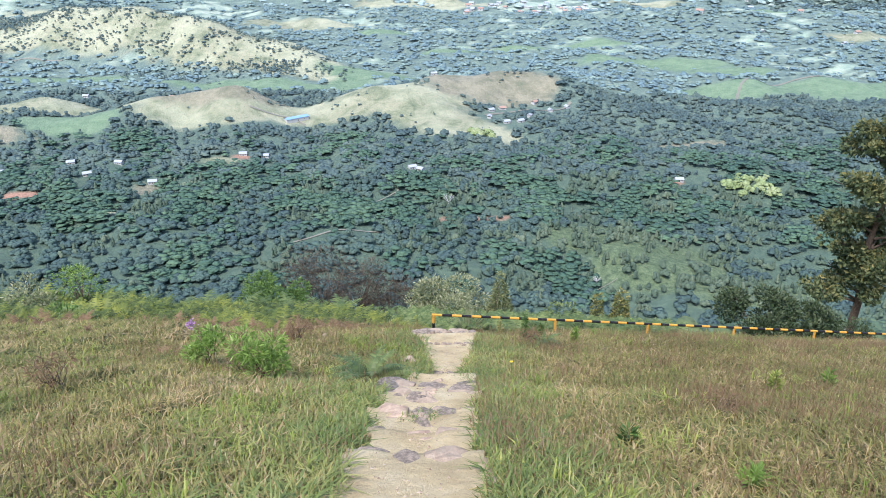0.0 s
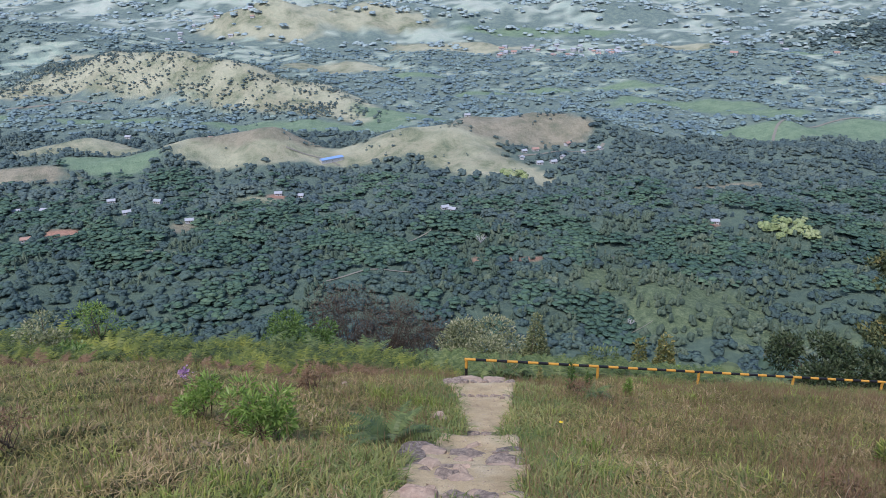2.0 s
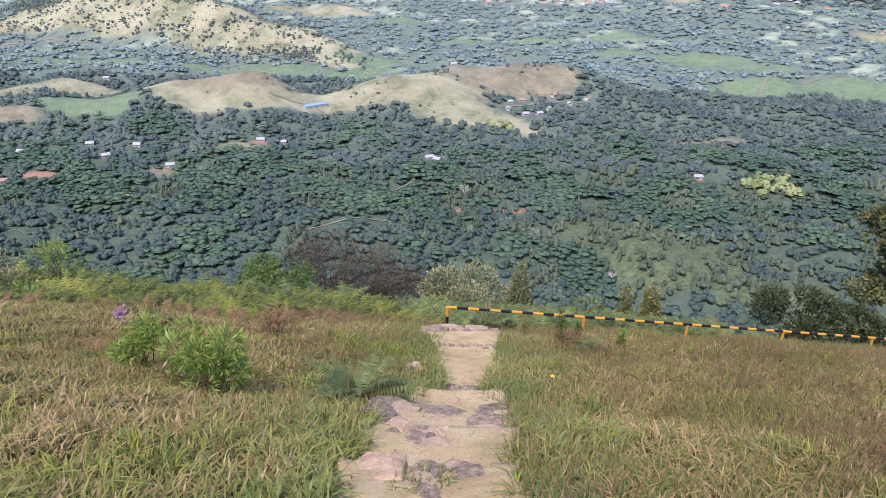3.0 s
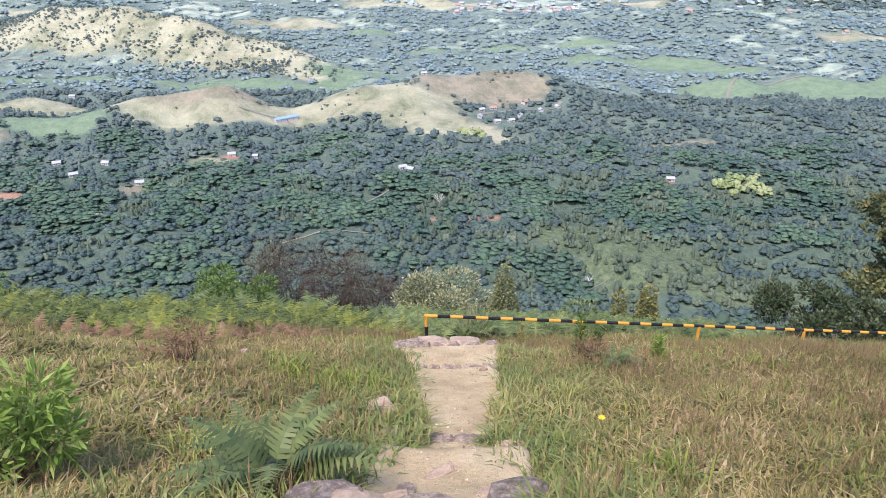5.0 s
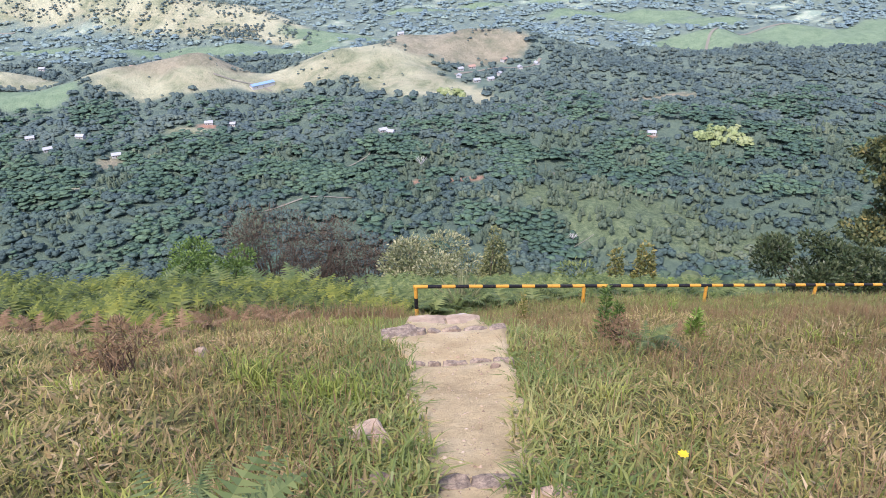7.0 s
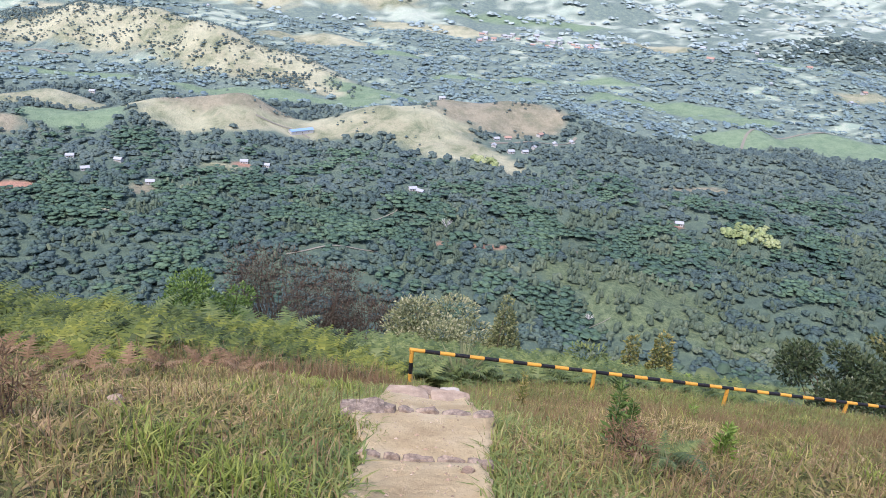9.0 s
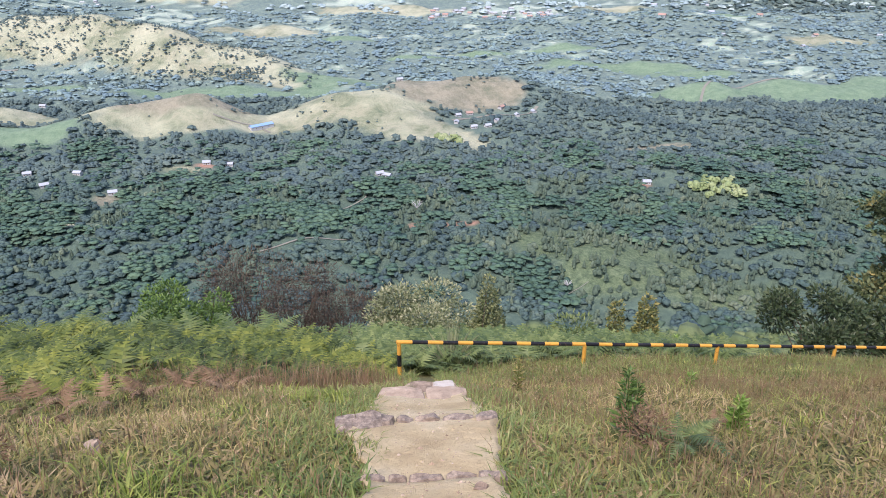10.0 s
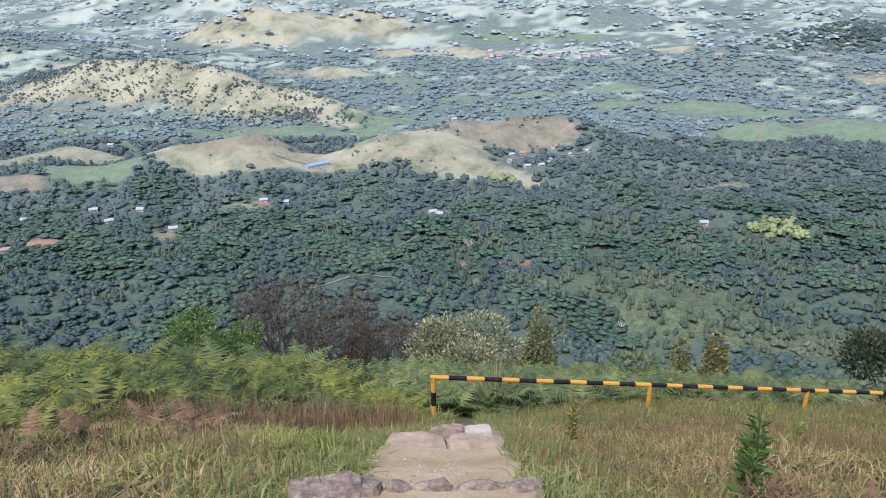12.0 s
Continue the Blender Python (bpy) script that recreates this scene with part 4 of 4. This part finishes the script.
        ln = length * wide * (1.02 - s) ** 0.75 * r.uniform(0.8, 1.15, n)
        w = 0.36 * length / pairs
        for sg in (-1, 1):
            tip = p + sd * (sg * ln)[:, None] + t * (ln * 0.35)[:, None] - up * (ln * r.uniform(0.05, 0.4, n))[:, None]
            V.append(np.stack([p - t * w[:, None], p + t * w[:, None], tip], 1))
    w = sd * (0.006 * length)[:, None]
    for s0, s1 in ((0.0, 0.35), (0.35, 0.75)):
        a, b = at(np.full(n, s0)), at(np.full(n, s1))
        V.append(np.stack([a - w, a + w, b], 1))
    return np.stack(V, 1)


def fern_mesh(name, x, y, length, arch, pairs, material, seed, parent=None, origin=(0, 0, 0), wide=0.42, z=None, tone=None):
    r = np.random.default_rng(seed)
    n = len(x)
    base = np.stack([x, y, land(x, y) if z is None else z], 1) - np.array(origin)
    V = frond_tris(base, r.uniform(0, 6.28, n), length, arch, pairs, seed, wide)
    per = V.shape[1] * 3
    V = V.reshape(-1, 3)
    tint = np.clip(0.5 + 0.33 * waves(x, y, 4.5, seed + 3) + r.normal(0, 0.17, n), 0, 1)
    if tone is not None:
        tint = np.clip(tone + r.normal(0, 0.12, n), 0, 1)
    return mesh_object(name, V, np.arange(len(V)).reshape(-1, 3), material, parent, tint=np.repeat(tint, per))


M_FERN = leaf_material("bracken", [(0.05, (0.030, 0.048, 0.016)), (0.35, (0.078, 0.108, 0.026)), (0.62, (0.150, 0.180, 0.036)), (0.95, (0.265, 0.275, 0.052))], 0.5, 0.35)
M_FERN_COOL = leaf_material("cool_fern", [(0.1, (0.055, 0.09, 0.035)), (0.5, (0.115, 0.155, 0.05)), (0.95, (0.225, 0.26, 0.09))], 0.5, 0.3)
M_FERN_DEAD = leaf_material("withered_fern", [(0.1, (0.11, 0.07, 0.035)), (0.5, (0.19, 0.12, 0.065)), (0.95, (0.28, 0.19, 0.11))], 0.8, 0.2)
FRONT = ((0.3, 1.0, 2.0, 3.5, 5.0, 8.0, 20.0), (20.6, 18.4, 16.3, 14.8, 14.2, 13.6, 13.6))   # where the bracken begins: distance aside, y
n = 1500
kx, ky = -0.5 - rng.uniform(0, 1, n) * 19.2, rng.uniform(12.8, 29.5, n)
kh = rng.uniform(0.55, 1.25, n) * np.clip(1 + 0.3 * waves(kx, ky, 6, 143), 0.6, 1.4)
kt = np.clip(0.45 + 0.33 * waves(kx, ky, 5, 144) + rng.normal(0, 0.27, n), 0, 1)
w = rng.integers(0, n, 17500)
x, y = kx[w] + rng.normal(0, 0.22, len(w)), ky[w] + rng.normal(0, 0.22, len(w))
front = np.interp(-x, FRONT[0], FRONT[1]) + 0.5 * waves(x, y * 0, 5, 141)
ok = (y > front) & (-x < 2.6 + 0.62 * y) & (x < -0.35)
x, y, w = x[ok], y[ok], w[ok]
depth = np.clip(0.5 + 0.13 * (y - np.interp(-x, FRONT[0], FRONT[1])), 0.45, 1.2)
tagged(fern_mesh("fern_bank", x, y, rng.uniform(0.5, 0.75, len(x)) * kh[w] * depth, rng.uniform(0.55, 1.2, len(x)), 9, M_FERN, 401, wide=0.36, tone=kt[w]), "dense bank of yellow-green bracken fern on the slope", "fern", kind="stuff")
n = 4200
x = -1.2 + 10.2 * rng.uniform(0, 1, n) ** 1.25
y = rng.uniform(21.6, 31, n)
ok = y > 22.3 + 0.22 * x
x, y = x[ok], y[ok]
tagged(fern_mesh("fern_thicket", x, y, rng.uniform(0.8, 1.3, len(x)) * np.clip(0.8 + 0.09 * (y - 22.3 - 0.22 * x), 0.8, 1.5), rng.uniform(0.5, 1.0, len(x)), 10, M_FERN_COOL, 402), "green fern thicket behind the striped barrier", "fern", kind="stuff")
n = 150
x = -1.0 - rng.uniform(0, 1, n) * 15
y = rng.uniform(24.5, 29.5, n)
tagged(fern_mesh("tall_ferns", x, y, rng.uniform(1.1, 1.6, n), rng.uniform(0.7, 1.1, n), 15, M_FERN_COOL, 404), "tall arching fern fronds along the top of the bracken", "fern", kind="stuff")
n = 330
x = -1.5 - rng.uniform(0, 1, n) * 12
y = np.interp(-x, FRONT[0], FRONT[1]) + 0.5 * waves(x, x * 0, 5, 141) + rng.normal(-0.5, 0.5, n)
ok = waves(x, y, 2.5, 142) > 0.1
tagged(fern_mesh("withered_ferns", x[ok], y[ok], rng.uniform(0.25, 0.45, ok.sum()), rng.uniform(0.6, 1.0, ok.sum()), 10, M_FERN_DEAD, 403), "reddish brown withered ferns along the bracken edge", "fern", kind="stuff")


def fern_plant(x, y, count, length, material, seed, label, pairs=16):
    z = float(land(x, y))
    ob = tagged(new("fern"), label, "fern")
    ob.location = (x, y, z)
    r = np.random.default_rng(seed)
    fx, fy = x + r.normal(0, 0.04, count), y + r.normal(0, 0.04, count)
    for k in range(count):
        fern_mesh("frond", fx[k:k + 1], fy[k:k + 1], r.uniform(0.8, 1.15, 1) * length, r.uniform(0.6, 1.1, 1), pairs, material, seed + k, ob, (x, y, z), 0.36, np.full(1, z))
    return ob


fern_plant(-0.74, 8.1, 18, 0.62, M_FERN_COOL, 411, "dark green fern growing against the stone steps")
fern_plant(-0.82, 8.55, 10, 0.55, M_FERN_COOL, 421, "green fern arching over grass beside the steps")
fern_plant(-0.95, 8.75, 7, 0.3, M_FERN_COOL, 431, "low spreading fern in grass near the trail")
fern_plant(1.93, 12.0, 8, 0.42, M_FERN_COOL, 441, "pale green fern standing in dry grass")
for k, (fx, fy, s) in enumerate([(-4.5, 14.7, 0.6), (-3.05, 13.6, 0.6), (-2.7, 14.6, 0.6), (-1.95, 15.0, 0.5), (-5.6, 11.2, 0.4), (-3.9, 9.8, 0.4), (2.6, 12.9, 0.35), (-2.9, 11.9, 0.35)]):
    fern_plant(fx, fy, 8, s * 0.62, M_FERN_DEAD, 450 + 10 * k, "reddish brown withered fern clump in the grass", 12)


# ---- shrubs and plants ----
def leaf_quads(c, out, size, seed, slim=0.45):
    """Pointed leaves of two triangles each."""
    r = np.random.default_rng(seed)
    n = len(c)
    a = out + r.normal(0, 0.6, (n, 3))
    a /= np.linalg.norm(a, axis=1)[:, None]
    b = np.cross(a, r.normal(size=(n, 3)))
    b /= np.linalg.norm(b, axis=1)[:, None] + 1e-9
    s = (size * r.uniform(0.6, 1.4, n))[:, None]
    V = np.stack([c, c + a * s * 0.5 + b * s * slim * 0.5, c + a * s, c + a * s * 0.5 - b * s * slim * 0.5], 1)
    return V.reshape(-1, 3)


def limb(bm, points, r0, r1, n=6):
    for k, (a, b) in enumerate(zip(points, points[1:])):
        m = len(points) - 1
        tube(bm, a, b, r0 + (r1 - r0) * k / m, r0 + (r1 - r0) * (k + 1) / m, n)


def bush(name, label, x, y, lobes, leaves, leaf_size, material, seed, stems=7, stem_r=0.03, slim=0.45, category="bush", sink=0.1, base_z=None):
    """A shrub: stems that rise from one foot into lobes (x, y, z, across, high) of many leaves."""
    r = np.random.default_rng(seed)
    z0 = float(land(x, y)) - sink if base_z is None else base_z
    ob = tagged(new(name), label, category)
    ob.location = (x, y, z0)
    L = np.array(lobes, float)
    bm = bmesh.new()
    for k in range(stems):
        q = L[k % len(L)]
        foot = Vector((r.normal(0, 0.06), r.normal(0, 0.06), 0))
        tip = Vector(q[:3]) + Vector(r.normal(0, 0.3, 3)) * float(q[3]) + Vector((0, 0, q[4] * 0.3))
        mid = foot.lerp(tip, 0.5) + Vector(r.normal(0, 0.06, 3)) * tip.length
        limb(bm, [foot, foot.lerp(mid, 0.6), mid, mid.lerp(tip, 0.6), tip], stem_r, stem_r * 0.2)
    part("bough" if stems > 20 else "stem", bm, M_BARK, ob)
    share = L[:, 3] ** 2 + L[:, 3] * L[:, 4]
    which = r.choice(len(L), leaves, p=share / share.sum())
    d = r.normal(size=(leaves, 3))
    d /= np.linalg.norm(d, axis=1)[:, None]
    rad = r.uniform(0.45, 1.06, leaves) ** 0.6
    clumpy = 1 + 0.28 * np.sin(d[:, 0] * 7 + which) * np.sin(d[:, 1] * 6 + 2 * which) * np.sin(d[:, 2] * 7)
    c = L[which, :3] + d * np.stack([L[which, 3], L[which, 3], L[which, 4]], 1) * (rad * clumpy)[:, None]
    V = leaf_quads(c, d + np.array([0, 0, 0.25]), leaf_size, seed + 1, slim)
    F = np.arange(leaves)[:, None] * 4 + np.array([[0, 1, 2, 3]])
    # Shade painted into tint: inner and lower leaves darker, outer and upper lighter.
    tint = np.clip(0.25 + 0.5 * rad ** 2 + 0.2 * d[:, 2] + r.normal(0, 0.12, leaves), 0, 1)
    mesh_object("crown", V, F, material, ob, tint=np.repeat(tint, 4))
    return ob


def lobes_for(width, height, n, seed, low=0.3, size=0.3):
    r = np.random.default_rng(seed)
    out = []
    for k in range(n):
        z = height * r.uniform(low, 0.92)
        w = width * 0.5 * math.sqrt(max(0.1, 1 - (z / height - 0.5) ** 2 * 2.2))
        a = r.uniform(0, 6.28)
        out.append((w * 0.75 * math.cos(a), w * 0.75 * math.sin(a), z, width * size * r.uniform(0.6, 1.1), height * size * 0.7 * r.uniform(0.6, 1.1)))
    return out


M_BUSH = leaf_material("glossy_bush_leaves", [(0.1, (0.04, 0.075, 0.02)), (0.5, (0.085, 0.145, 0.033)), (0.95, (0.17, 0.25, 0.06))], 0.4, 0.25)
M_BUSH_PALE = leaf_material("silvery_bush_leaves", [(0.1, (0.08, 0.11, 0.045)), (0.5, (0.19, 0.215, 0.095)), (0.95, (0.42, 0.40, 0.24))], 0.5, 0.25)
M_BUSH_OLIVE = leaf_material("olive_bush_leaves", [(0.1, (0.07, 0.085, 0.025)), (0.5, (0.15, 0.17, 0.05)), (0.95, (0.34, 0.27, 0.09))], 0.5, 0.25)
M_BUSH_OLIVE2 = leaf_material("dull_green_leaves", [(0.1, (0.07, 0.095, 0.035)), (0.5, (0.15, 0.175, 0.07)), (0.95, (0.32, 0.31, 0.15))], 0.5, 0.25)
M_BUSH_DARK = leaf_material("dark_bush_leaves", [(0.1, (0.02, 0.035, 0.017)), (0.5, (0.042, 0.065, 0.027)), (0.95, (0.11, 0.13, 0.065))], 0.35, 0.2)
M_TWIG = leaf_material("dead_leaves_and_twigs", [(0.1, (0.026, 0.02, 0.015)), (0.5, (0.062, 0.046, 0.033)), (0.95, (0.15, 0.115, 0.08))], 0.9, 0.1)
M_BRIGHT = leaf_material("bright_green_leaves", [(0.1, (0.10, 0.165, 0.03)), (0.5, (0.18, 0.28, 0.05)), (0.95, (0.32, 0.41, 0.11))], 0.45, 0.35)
M_PURPLE = leaf_material("purple_petals", [(0.1, (0.28, 0.14, 0.27)), (0.9, (0.48, 0.32, 0.44))], 0.7, 0.3)
M_GOLD = leaf_material("yellow_petals", [(0.1, (0.75, 0.48, 0.02)), (0.9, (0.85, 0.62, 0.05))], 0.6, 0.3)

bush("leafy_bush", "rounded glossy green bush rising out of the bracken", -6.9, 29.0, lobes_for(3.0, 2.3, 15, 501, 0.3, 0.24), 8500, 0.11, M_BUSH, 502)
bush("silvery_bush", "broad bush with pale silvery green leaves behind ferns", 0.6, 31.0, lobes_for(3.5, 2.8, 16, 511, 0.35, 0.27), 12500, 0.12, M_BUSH_PALE, 512)
bush("upright_bush", "upright olive green bush beside the silvery bush", 2.7, 30.5, [(0, 0, z, 0.95 * (1.12 - z / 3.5), 0.42) for z in np.linspace(0.7, 3.2, 7)], 6500, 0.11, M_BUSH_OLIVE2, 522)
bush("olive_bush", "columnar olive bush with yellowish leaf tips", 8.0, 30.0, [(0.05, 0, z, 0.52 * (1.3 - z / 3.2), 0.36) for z in np.linspace(0.5, 2.5, 6)], 2600, 0.13, M_BUSH_OLIVE, 532)
bush("olive_bush", "smaller columnar olive bush with yellowish leaf tips", 7.0, 30.0, [(0, 0, z, 0.36 * (1.3 - z / 3), 0.32) for z in np.linspace(0.5, 2.2, 5)], 1500, 0.12, M_BUSH_OLIVE, 542)
bush("fern_bush", "low feathery green bush behind the striped barrier", 5.0, 27.5, lobes_for(2.2, 1.3, 7, 551), 2200, 0.15, M_FERN_COOL, 552, slim=0.3)
bush("dark_bush", "dark glossy-leaved bush on the slope below the barrier", 15.1, 32.0, lobes_for(3.4, 3.1, 15, 561, 0.3, 0.2), 5500, 0.18, M_BUSH_DARK, 562)
bush("dark_bush", "low dark glossy-leaved bush on the slope below the barrier", 17.7, 32.4, lobes_for(3.0, 2.4, 13, 571, 0.3, 0.2), 4500, 0.18, M_BUSH_DARK, 572)
bush("dark_bush", "straggling dark bush under the tall tree", 20.0, 33.5, lobes_for(2.6, 2.2, 8, 576), 3000, 0.15, M_BUSH_DARK, 577)
for k, (bx, by, w, h) in enumerate([(-5.6, 32.0, 3.2, 4.7), (-4.0, 32.2, 3.0, 4.1), (-2.4, 32.4, 2.7, 3.4)]):
    bush("withered_bush", "brown withered bush of bare twigs and dead leaves", bx, by, lobes_for(w, h, 17, 581 + k, 0.35, 0.24), 6000, 0.13, M_TWIG, 591 + k, stems=60, stem_r=0.02, slim=0.16)
bush("weed", "bright green leafy weed growing in the grass", -2.12, 8.35, lobes_for(0.62, 0.74, 13, 601, 0.25, 0.24), 1800, 0.085, M_BRIGHT, 602, stems=12, stem_r=0.008, slim=0.2, category="plant", sink=0.02)
weed = bush("flowering_weed", "leafy weed with a purple flower head in grass", -2.95, 8.95, lobes_for(0.45, 0.55, 11, 611, 0.2, 0.26), 900, 0.075, M_BRIGHT, 612, stems=9, stem_r=0.007, slim=0.25, category="plant", sink=0.02)
c = np.random.default_rng(3).normal(0, 1, (110, 3)) * np.array([0.026, 0.026, 0.025]) + np.array([-0.14, -0.02, 0.62])
V = leaf_quads(c, c - np.array([-0.14, -0.02, 0.6]), 0.03, 614, 0.6)
mesh_object("flower_head", V, np.arange(110)[:, None] * 4 + np.array([[0, 1, 2, 3]]), M_PURPLE, weed, tint=np.random.default_rng(4).uniform(0, 1, 440))["label"] = "purple flower head"


def stalk_weed(x, y, height, width, leaves, material, seed, label):
    """A single upright stem closely set with narrow leaves."""
    r = np.random.default_rng(seed)
    z0 = float(land(x, y)) - 0.02
    ob = tagged(new("upright_weed"), label, "plant")
    ob.location = (x, y, z0)
    bm = bmesh.new()
    limb(bm, [Vector((0, 0, 0)), Vector((0.01, 0.01, height * 0.5)), Vector((0.0, 0.02, height))], 0.008, 0.003)
    part("stem", bm, material, ob)
    h = r.uniform(0.08, 1, leaves)
    a = r.uniform(0, 6.28, leaves)
    d = np.stack([np.cos(a), np.sin(a), r.uniform(0.2, 1.0, leaves)], 1)
    c = np.stack([0 * h, 0.02 * h, h * height], 1) + d * 0.01
    V = leaf_quads(c, d * 2.2, width * (1.1 - 0.6 * h), seed + 1, 0.22)
    mesh_object("leaves", V, np.arange(leaves)[:, None] * 4 + np.array([[0, 1, 2, 3]]), material, ob, tint=np.repeat(r.uniform(0, 1, leaves), 4))
    return ob


stalk_weed(1.58, 12.2, 0.55, 0.095, 240, M_BUSH, 621, "dark green upright weed in the dry grass")
stalk_weed(2.55, 12.5, 0.32, 0.1, 220, M_BRIGHT, 631, "light green upright weed in the dry grass")
stalk_weed(1.5, 16.3, 0.55, 0.1, 200, M_GRASS, 641, "yellowish green upright weed near the barrier")
stalk_weed(3.7, 16.0, 0.3, 0.12, 80, M_BRIGHT, 651, "low light green weed in the grass")
stalk_weed(5.2, 8.9, 0.25, 0.13, 80, M_BRIGHT, 661, "low light green weed in short grass")
stalk_weed(7.2, 25.2, 1.0, 0.2, 120, M_BRIGHT, 671, "light green sapling behind the barrier")
bush("wild_shrub", "pale green shrub with small whitish flowers", -12.4, 20.3, lobes_for(1.4, 1.5, 8, 681), 1600, 0.1, M_BUSH_PALE, 682, category="bush")
bush("wild_shrub", "feathery light green sapling standing above the ferns", -11.6, 22.3, lobes_for(1.3, 1.7, 8, 691), 1200, 0.12, M_BRIGHT, 692, slim=0.2)
bush("wild_shrub", "dark leafy shrub in front of the bracken", -9.5, 17.4, lobes_for(1.0, 0.8, 6, 695), 900, 0.1, M_BUSH, 696)

def withered_weed(x, y, height, width, n, seed):
    bush("withered_weed", "dry reddish brown weed of thin stems in grass", x, y, lobes_for(width, height, 9, seed, 0.15, 0.26), n, 0.06, M_FERN_DEAD, seed + 1, stems=18, stem_r=0.006, slim=0.16, category="plant", sink=0.02)


withered_weed(-2.2, 11.15, 0.42, 0.36, 700, 701)
withered_weed(-2.6, 11.5, 0.25, 0.5, 500, 705)
withered_weed(1.72, 12.1, 0.24, 0.4, 420, 709)
withered_weed(-3.7, 6.8, 0.4, 0.4, 500, 713)
withered_weed(-2.3, 8.4, 0.34, 0.5, 500, 717)
withered_weed(2.9, 6.6, 0.16, 0.5, 350, 721)
stalk_weed(2.05, 13.3, 0.42, 0.1, 200, M_BUSH, 725, "dark green leafy weed in the dry grass")
stalk_weed(1.53, 5.2, 0.16, 0.12, 90, M_BUSH, 727, "low dark green weed in short grass")
stalk_weed(2.14, 4.4, 0.16, 0.12, 90, M_BRIGHT, 729, "low light green weed in short grass")
stalk_weed(4.4, 8.7, 0.3, 0.14, 110, M_TUFT, 731, "yellowish green weed in short grass")
loose_rock(-1.95, 11.95, 0.12, float(land(-1.95, 11.95)) - 0.02, M_SLAB, 12, "pale stone lying in the grass")

# spiky tuft behind the barrier
spiky = tagged(new("spiky_plant"), "spiky grey-green plant with long narrow leaves", "plant")
sx, sy = 1.0, 23.1
spiky.location = (sx, sy, float(land(sx, sy)))
r = np.random.default_rng(7)
for k in range(34):
    a, tilt, ln = r.uniform(0, 6.28), r.uniform(0.05, 0.6), r.uniform(1.2, 1.5)
    d = np.array([math.cos(a) * math.sin(tilt), math.sin(a) * math.sin(tilt), math.cos(tilt)])
    sd = np.array([-math.sin(a), math.cos(a), 0]) * 0.018
    m = d * ln * 0.55
    t = d * ln + np.array([0, 0, -0.25 * tilt * ln])
    mesh_object("leaf", [-sd, sd, m + sd, t, m - sd], [(0, 1, 2, 3, 4)], M_BUSH_PALE, spiky, tint=[0.75] * 5)


def flower(x, y, h, s):
    ob = tagged(new("wild_flower"), "small yellow wild flower on a thin stem", "flower")
    ob.location = (x, y, float(land(x, y)))
    bm = bmesh.new()
    limb(bm, [Vector((0, 0, 0)), Vector((0.01, 0, h * 0.6)), Vector((0.0, 0.0, h))], 0.003, 0.002)
    part("stem", bm, M_LUSH, ob)
    for k in range(8):
        a = k * 0.785
        d, sd = np.array([math.cos(a), math.sin(a), 0.25]), np.array([-math.sin(a), math.cos(a), 0]) * s * 0.35
        o = np.array([0, 0, h])
        mesh_object("petal", [o, o + d * s * 0.6 + sd, o + d * s, o + d * s * 0.6 - sd], [(0, 1, 2, 3)], M_GOLD, ob, tint=[0.6] * 4)
    return ob


flower(1.02, 8.95, 0.24, 0.026)

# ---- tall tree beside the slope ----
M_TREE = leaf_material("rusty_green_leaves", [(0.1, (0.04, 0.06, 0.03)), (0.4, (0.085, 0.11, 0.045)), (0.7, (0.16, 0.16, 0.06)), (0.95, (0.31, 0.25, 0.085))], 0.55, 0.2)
tx, ty = 23.4, 38.0
tz = float(land(tx, ty)) - 0.2
tree = tagged(new("tree"), "tall tree with layered dark foliage tinged rusty yellow", "tree")
tree.location = (tx, ty, tz)
r = np.random.default_rng(77)
crowns = []
bm = bmesh.new()
top = 15.5
limb(bm, [Vector((0, 0, 0)), Vector((0.15, 0, 3.5)), Vector((-0.1, 0.1, 7)), Vector((0.2, 0, 10.5)), Vector((0.1, 0, top))], 0.26, 0.06, 9)
part("trunk", bm, M_BARK, tree)
for k in range(33):
    z = r.uniform(2.2, top)
    a = r.uniform(0, 6.28)
    reach = r.uniform(1.0, 3.1) * (0.75 if z < 6 else 1.0) * (1.15 - 0.55 * max(0, z - 10) / 5)
    tip = Vector((math.cos(a) * reach, math.sin(a) * reach, z + r.uniform(0.1, 0.7)))
    bm = bmesh.new()
    limb(bm, [Vector((0.05, 0, z - 0.5)), Vector((tip.x * 0.5, tip.y * 0.5, z - 0.05)), tip], 0.07, 0.02, 5)
    part("limb", bm, M_BARK, tree)
    for j in range(3):
        f = r.uniform(0.45, 1.05)
        crowns.append((tip.x * f + r.normal(0, 0.3), tip.y * f + r.normal(0, 0.3), z + r.uniform(-0.1, 0.6), r.uniform(0.45, 0.95), r.uniform(0.14, 0.3)))
C = np.array(crowns)
n = 17000
w = r.choice(len(C), n)
d = r.normal(size=(n, 3))
d /= np.linalg.norm(d, axis=1)[:, None]
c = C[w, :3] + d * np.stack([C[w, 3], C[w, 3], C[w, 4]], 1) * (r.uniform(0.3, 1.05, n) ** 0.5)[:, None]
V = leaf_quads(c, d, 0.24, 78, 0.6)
# Top light painted into tint: clump tops lighter and rustier, undersides dark.
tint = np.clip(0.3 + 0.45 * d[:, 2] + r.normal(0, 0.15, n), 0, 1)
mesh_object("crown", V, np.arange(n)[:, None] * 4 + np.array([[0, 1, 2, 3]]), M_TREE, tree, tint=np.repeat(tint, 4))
